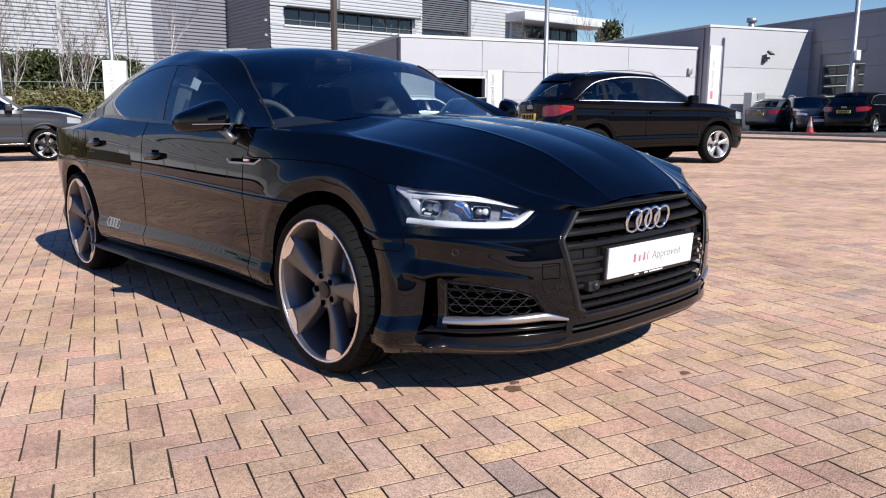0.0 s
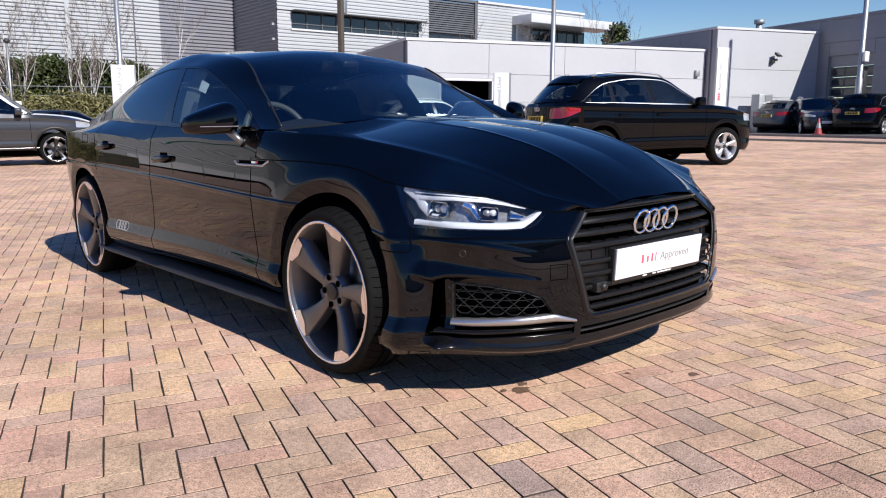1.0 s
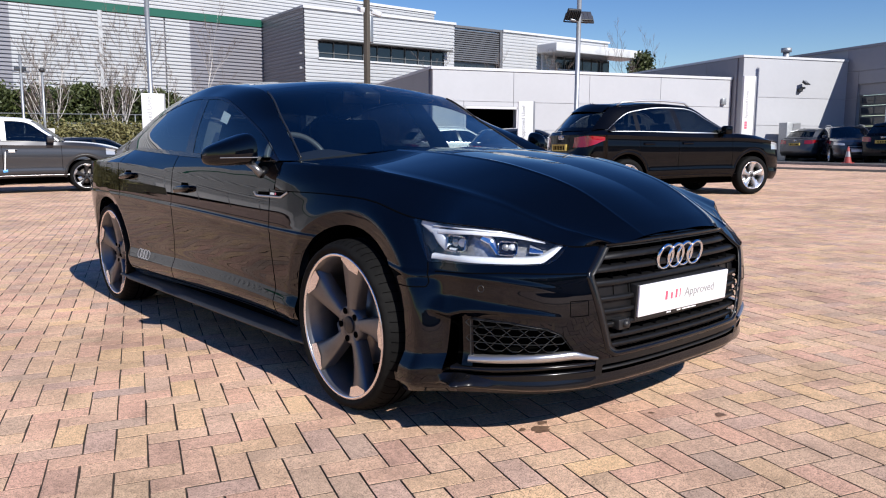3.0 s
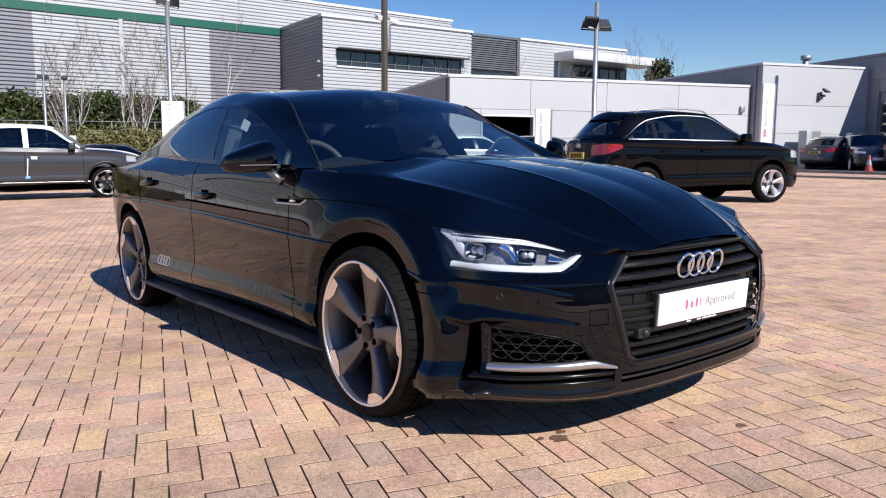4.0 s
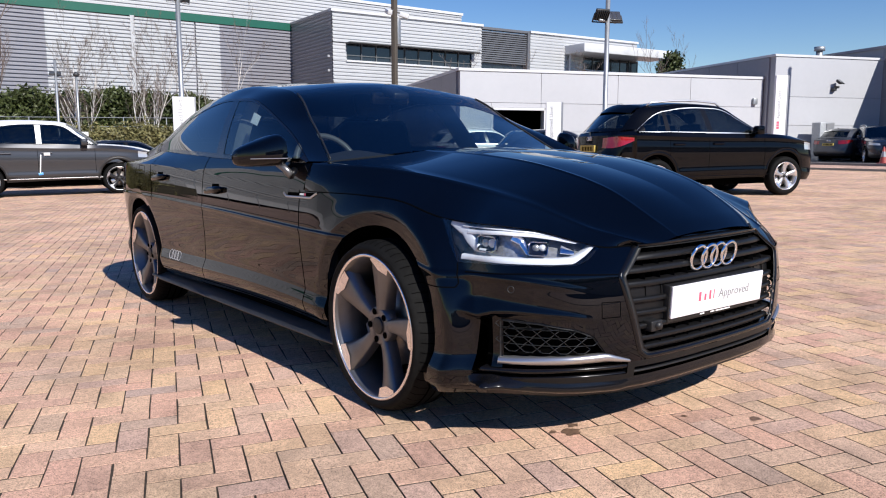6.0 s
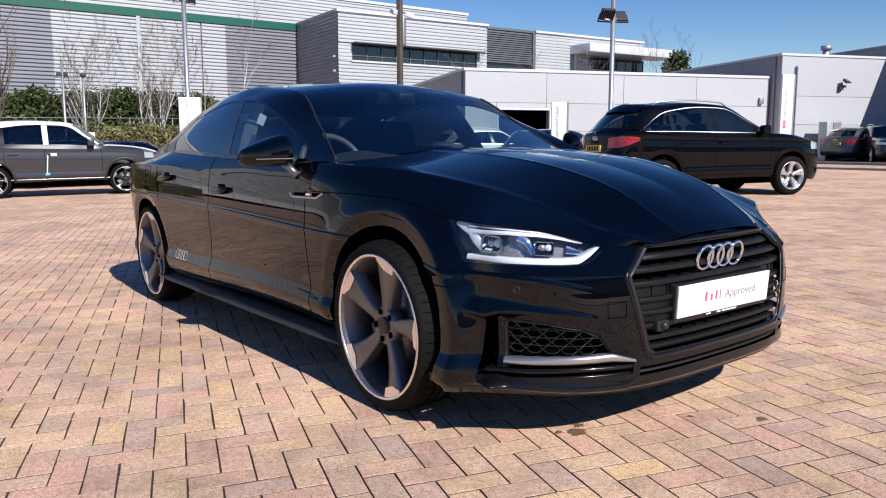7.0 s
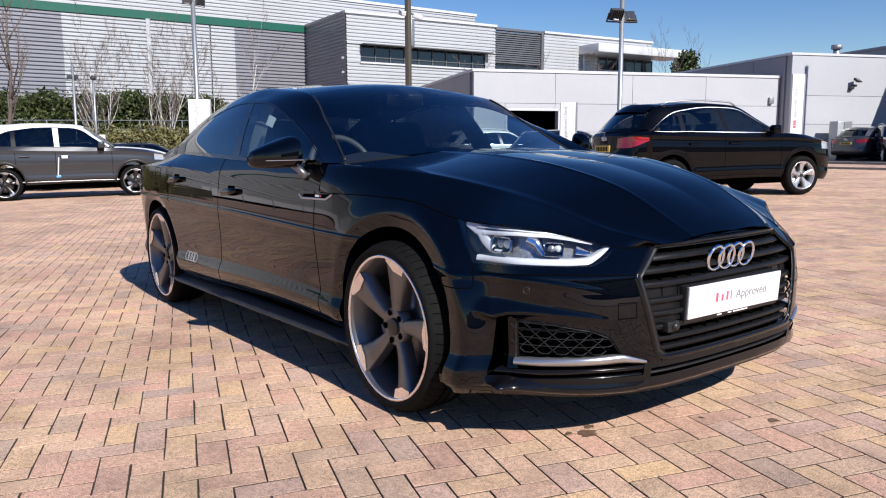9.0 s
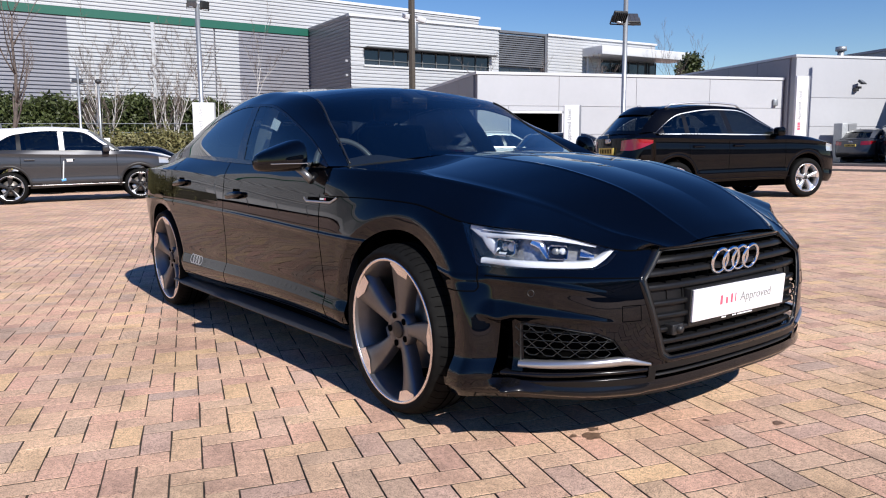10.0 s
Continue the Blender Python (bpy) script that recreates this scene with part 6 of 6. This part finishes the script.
# fence of rails and posts along the back
fence = thing("rail_fence", pose(0, 0, 0), "low galvanised rail fence along the hedge", "fence")
for dz in (2.2, 2.62):
    part("rail", *tube([(x, 36.2 - 0.03 * x, ground_z(x, 36.2 - 0.03 * x) + dz) for x in np.linspace(-30, 20, 12)], 0.02, 6), GALV, fence)
for x in np.arange(-30, 20.1, 2.0):
    z = ground_z(x, 36.2 - 0.03 * x)
    part("fence_post", *tube([(x, 36.2 - 0.03 * x, z - 0.1), (x, 36.2 - 0.03 * x, z + 2.64)], 0.025, 6), GALV, fence)

# planting
LEAF = material("evergreen_leaf", (0.048, 0.062, 0.017), 0.55, spread=0.45, size=1.2, by="island")
LEAF2 = material("bank_leaf", (0.15, 0.14, 0.055), 0.6, spread=0.4, size=1.5, by="island")
BIRCH = material("birch_bark", (0.66, 0.64, 0.61), 0.7, second=(0.22, 0.2, 0.19), size=5, bump=0.3, bump_size=40)
BARK = material("dark_bark", (0.13, 0.10, 0.085), 0.8, second=(0.07, 0.055, 0.05), size=6, bump=0.4, bump_size=40)
TWIG = material("twigs", (0.13, 0.10, 0.09), 0.7, spread=0.2, size=4)
rng = np.random.default_rng(4)


def leaves(centres, size, n_each, spread):
    """Many small bent leaves round a set of centres."""
    c = np.repeat(np.asarray(centres), n_each, 0)
    p = c + rng.normal(0, 1, c.shape) * spread
    a = rng.normal(0, 1, p.shape)
    a /= np.linalg.norm(a, axis=1)[:, None]
    b = np.cross(a, rng.normal(0, 1, p.shape))
    b /= np.linalg.norm(b, axis=1)[:, None]
    sz = size * rng.uniform(0.6, 1.4, (len(p), 1))
    V = np.stack([p - a * sz, p + b * sz * 0.45, p + a * sz, p - b * sz * 0.45], 1)
    f = np.arange(len(p) * 4).reshape(-1, 4)
    return V.reshape(-1, 3), f


def hedge(name, x0, x1, y, top, depth, mat, label, count, size, lean=0.0):
    cs = []
    for _ in range(count):
        x = rng.uniform(x0, x1)
        hump = 0.93 + 0.045 * math.sin(x * 1.3) * math.sin(x * 0.47 + 1) + 0.03 * math.sin(x * 3.1)
        h = top * hump
        u = rng.uniform(0, 1)
        cs.append((x, y + lean * x + rng.uniform(-0.5, 0.5) * depth * (1 - 0.4 * u), ground_z(x, y) + h * u**0.7))
    ob = part(name, *leaves(cs, size, 14, 0.2), mat, None, smooth=False)
    return tagged(ob, label, "hedge", kind="stuff")


hedge("evergreen_hedge", -3, 13.5, 39.5, 4.05, 2.4, LEAF, "tall uneven evergreen hedge along the boundary", 9500, 0.115)
hedge("low_hedge", -12, 16, 35.5, 2.15, 0.8, LEAF2, "low olive-green hedge before the rail fence", 5200, 0.085)
bank = part("planting_bed", *box(-14, 17, 36.6, 46, -0.6, 0.35), material("bed_soil", (0.05, 0.045, 0.03), 0.9, spread=0.4, size=2, bump=0.5, bump_size=20), None, smooth=False)
tagged(bank, "strip of dark soil under the hedge", "planting bed", kind="structure")


def bare_tree(x, y, height, stems, label, bark, seed, reach=0.32, twig=TWIG, lean=0.12):
    """A leafless tree: stems that fork into limbs, branches and fine twigs."""
    r = random.Random(seed)
    ob = thing("bare_tree", pose(x, y, ground_z(x, y)), label, "tree", group="bare trees along the boundary")
    fine = []

    def grow(p, d, length, rad, depth, keep):
        pts, rads, q, dd = [Vector(p)], [rad], Vector(p), Vector(d).normalized()
        n = 6
        for i in range(n):
            dd = (dd + Vector((r.uniform(-1, 1), r.uniform(-1, 1), r.uniform(-0.2, 0.9))) * 0.13).normalized()
            q = q + dd * (length / n)
            pts.append(q.copy())
            rads.append(rad * (1 - 0.66 * (i + 1) / n))
            if depth < 3 and i >= 1:
                for _ in range(2 if depth == 0 or (depth == 2 and i > 2) else 1):
                    side = Vector((r.uniform(-1, 1), r.uniform(-1, 1), r.uniform(0.1, 0.9))).normalized()
                    nd = (dd * 0.75 + side * 0.75).normalized()
                    grow(q, nd, length * r.uniform(0.26, 0.42) * (1 if depth else 1.1), max(rads[-1] * 0.6, 0.0075), depth + 1, keep)
        (keep if depth < 2 else fine).append(tube([tuple(v) for v in pts], rads, 7 if depth == 0 else (5 if depth == 1 else 3)))
    for k in range(stems):
        a = 2 * math.pi * k / max(stems, 1) + r.uniform(-0.4, 0.4)
        keep = []
        off = lean if stems > 1 else 0.02
        grow((0.12 * math.cos(a) * (stems > 1), 0.12 * math.sin(a) * (stems > 1), 0), (off * math.cos(a) * 1.6, off * math.sin(a) * 1.6, 1), height * r.uniform(0.85, 1.0), 0.014 * height * (1 if stems == 1 else 0.62), 0, keep)
        part("stem", *keep[-1], bark, ob)
        part("branchwork", *join(*keep[:-1]), bark, ob)
    part("crown", *join(*fine), twig, ob)
    return ob


PALE = material("birch_twigs", (0.12, 0.092, 0.08), 0.7, spread=0.25, size=4)
bare_tree(6.4, 36.6, 5.0, 4, "leafless white-barked birch with several stems", BIRCH, 3, twig=PALE)
bare_tree(9.35, 36.4, 5.3, 4, "leafless birch with pale stems", BIRCH, 8, twig=PALE)
bare_tree(12.9, 36.5, 6.2, 2, "tall leafless birch with pale twigs", BIRCH, 5, twig=PALE)
bare_tree(1.35, 29.5, 6.6, 1, "leafless dark-barked tree with spreading branches", BARK, 11)
bare_tree(30.0, 34.5, 5.2, 2, "leafless shrub tree before the office block", BARK, 21)
bare_tree(36.2, 33.0, 4.7, 2, "leafless tree with brown twigs by the canopy", BARK, 23)
ev = bare_tree(48.5, 34.5, 7.4, 2, "tall tree with bare top and dark evergreen ivy", BARK, 31)
cs = [(rng.normal(0, 0.8), rng.normal(0, 0.8), rng.uniform(3.6, 7.6)) for _ in range(170)]
cs = [(x * (1.0 - 0.2 * (z - 3.6)) * 1.2, y * (1.0 - 0.2 * (z - 3.6)) * 1.2, z) for x, y, z in cs]
part("evergreen_crown", *leaves(cs, 0.16, 26, 0.22), LEAF, ev, smooth=False)

# drips of oil on the paving before the bumper
STAIN = material("oil_stain", (0.15, 0.09, 0.06), 0.6, spread=0.4, size=60)
rs = random.Random(6)
for x, y, r in ((-0.48, -0.64, 0.055), (-0.43, -0.60, 0.03), (-0.53, -0.60, 0.022), (0.12, -0.98, 0.035), (-0.05, -0.80, 0.018)):
    r *= 0.75
    ring = [(x + r * rs.uniform(0.55, 1.2) * math.cos(k * 0.4), y + r * 0.8 * rs.uniform(0.55, 1.2) * math.sin(k * 0.4), 0.0022) for k in range(16)]
    st = part("oil_stain", [(x, y, 0.0026)] + ring, [(0, k + 1, (k + 1) % 16 + 1) for k in range(16)], STAIN, None)
    st.matrix_world = LOT
    tagged(st, "small brown oil stain on the paving blocks", "stain")


# ---- block paving: herringbone of 200 x 100 mm blocks ----
BRICK_ONE = brick_material("paving_block", "object")
BRICK_MANY = brick_material("paving_blocks", "island")
SAND = material("joint_sand", (0.042, 0.032, 0.025), 0.95, spread=0.5, size=30, bump=0.3, bump_size=300)
GRIME = material("joint_grime", (0.055, 0.043, 0.034), 0.95, spread=0.4, size=40)
LAY, STEP, PX, PY = -17.79, 0.1012, -1.2340, 0.2596  # heading, pitch and origin of the bond
PAVE = pose(PX, PY, 0, 0, 0, LAY)
bed = part("joint_bed", *moved(box(-13, 22, -9, 26, -0.016, -0.0066), PAVE), SAND, None, smooth=False)
bed.matrix_world = LOT
tagged(bed, "dark sand in the joints of the block paving", "joint sand", kind="structure")
G, D, C = 0.0028, 0.0072, 0.0014  # half joint, depth, chamfer


def block_mesh(lx, ly):
    """A block's top with its chamfer, standing on the bed."""
    a, b = lx / 2 - G, ly / 2 - G
    v = [(x, y, -D) for x, y in ((-a, -b), (a, -b), (a, b), (-a, b))]
    v += [(x, y, -C * 0.8) for x, y in ((-a, -b), (a, -b), (a, b), (-a, b))]
    v += [(x, y, 0) for x, y in ((-a + C, -b + C), (a - C, -b + C), (a - C, b - C), (-a + C, b - C))]
    f = [(8, 9, 10, 11)] + [(i, (i + 1) % 4, 4 + (i + 1) % 4, 4 + i) for i in range(4)] + [(4 + i, 4 + (i + 1) % 4, 8 + (i + 1) % 4, 8 + i) for i in range(4)]
    return np.array(v), f


V, F = block_mesh(2 * STEP, STEP)
single = bpy.data.meshes.new("paving_block")
single.from_pydata([tuple(p) for p in V], [], F)
single.materials.append(BRICK_ONE)
single.materials.append(GRIME)
SIDES = np.array([0, 1, 1, 1, 1, 0, 0, 0, 0])  # the blocks' sides are black with dirt
single.polygons.foreach_set("material_index", SIDES)
paving = thing("pavement", LOT, "herringbone paving of pink, buff and grey blocks", "paving", kind="structure")
ii, jj = np.meshgrid(np.arange(-110, 200), np.arange(-80, 240), indexing="ij")
cc = (ii + jj) % 4
flat, used = cc == 3, cc >= 2
px = np.where(flat, ii + 1, ii + 0.5)[used] * STEP
py = np.where(flat, jj + 0.5, jj)[used] * STEP
turn = np.where(flat, 0.0, math.pi / 2)[used]
cl_, sl_ = math.cos(radians(LAY)), math.sin(radians(LAY))
wx, wy = PX + px * cl_ - py * sl_, PY + px * sl_ + py * cl_
depth = (wx + 2.4) * 0.618 + (wy + 2.4) * 0.786
laid = np.ones(len(wx), bool)
front = laid & (wx > -1.6) & (wx < 0.1) & (wy > -1.65) & (wy < 0.15) & (depth > 1.75) & (depth < 3.2)
first = np.flatnonzero(front)[:300]
near = [(Vector((wx[k], wy[k], 0)), turn[k]) for k in first]
laid[first] = False
far_c, far_a = np.stack([wx[laid], wy[laid], 0 * wx[laid]], -1), turn[laid] + radians(LAY)
rb = np.random.default_rng(9)
for w, a in near:
    o = new("paving_block", single)
    o.parent = paving
    o.matrix_local = pose(w.x, w.y, rb.uniform(-0.0006, 0.0006), rb.normal(0, 0.15), rb.normal(0, 0.15), math.degrees(a) + LAY + rb.normal(0, 0.25))
n = len(far_c)
A_ = np.array(far_a) + rb.normal(0, 0.004, n)
C_ = far_c + np.stack([0 * A_, 0 * A_, rb.uniform(-0.0006, 0.0006, n)], -1)
tx, ty = rb.normal(0, 0.0026, n), rb.normal(0, 0.0026, n)
ca, sa = np.cos(A_)[:, None], np.sin(A_)[:, None]
worn = rb.normal(0, 0.0009, (n, 4, 2))  # each corner is worn a little
worn = np.concatenate([worn, worn, worn * 1.25], 1)
X, Y, Zb = V[None, :, 0] + worn[..., 0], V[None, :, 1] + worn[..., 1], V[None, :, 2]
W = np.stack([C_[:, 0:1] + X * ca - Y * sa, C_[:, 1:2] + X * sa + Y * ca, C_[:, 2:3] + Zb + X * tx[:, None] + Y * ty[:, None]], -1).reshape(-1, 3)
me = bpy.data.meshes.new("paving_blocks")
quads = (np.arange(n)[:, None, None] * 12 + np.array(F)[None]).reshape(-1, 4)
me.vertices.add(len(W))
me.vertices.foreach_set("co", W.ravel())
me.loops.add(quads.size)
me.loops.foreach_set("vertex_index", quads.ravel())
me.polygons.add(len(quads))
me.polygons.foreach_set("loop_start", np.arange(0, quads.size, 4))
me.update(calc_edges=True)
me.validate()
me.materials.append(BRICK_MANY)
me.materials.append(GRIME)
me.polygons.foreach_set("material_index", np.tile(SIDES, n))
me.polygons.foreach_set("use_smooth", np.zeros(len(me.polygons), bool))
rest = new("paving_blocks", me)
rest.parent = paving
tagged(rest, "wide field of herringbone paving blocks", kind="stuff")
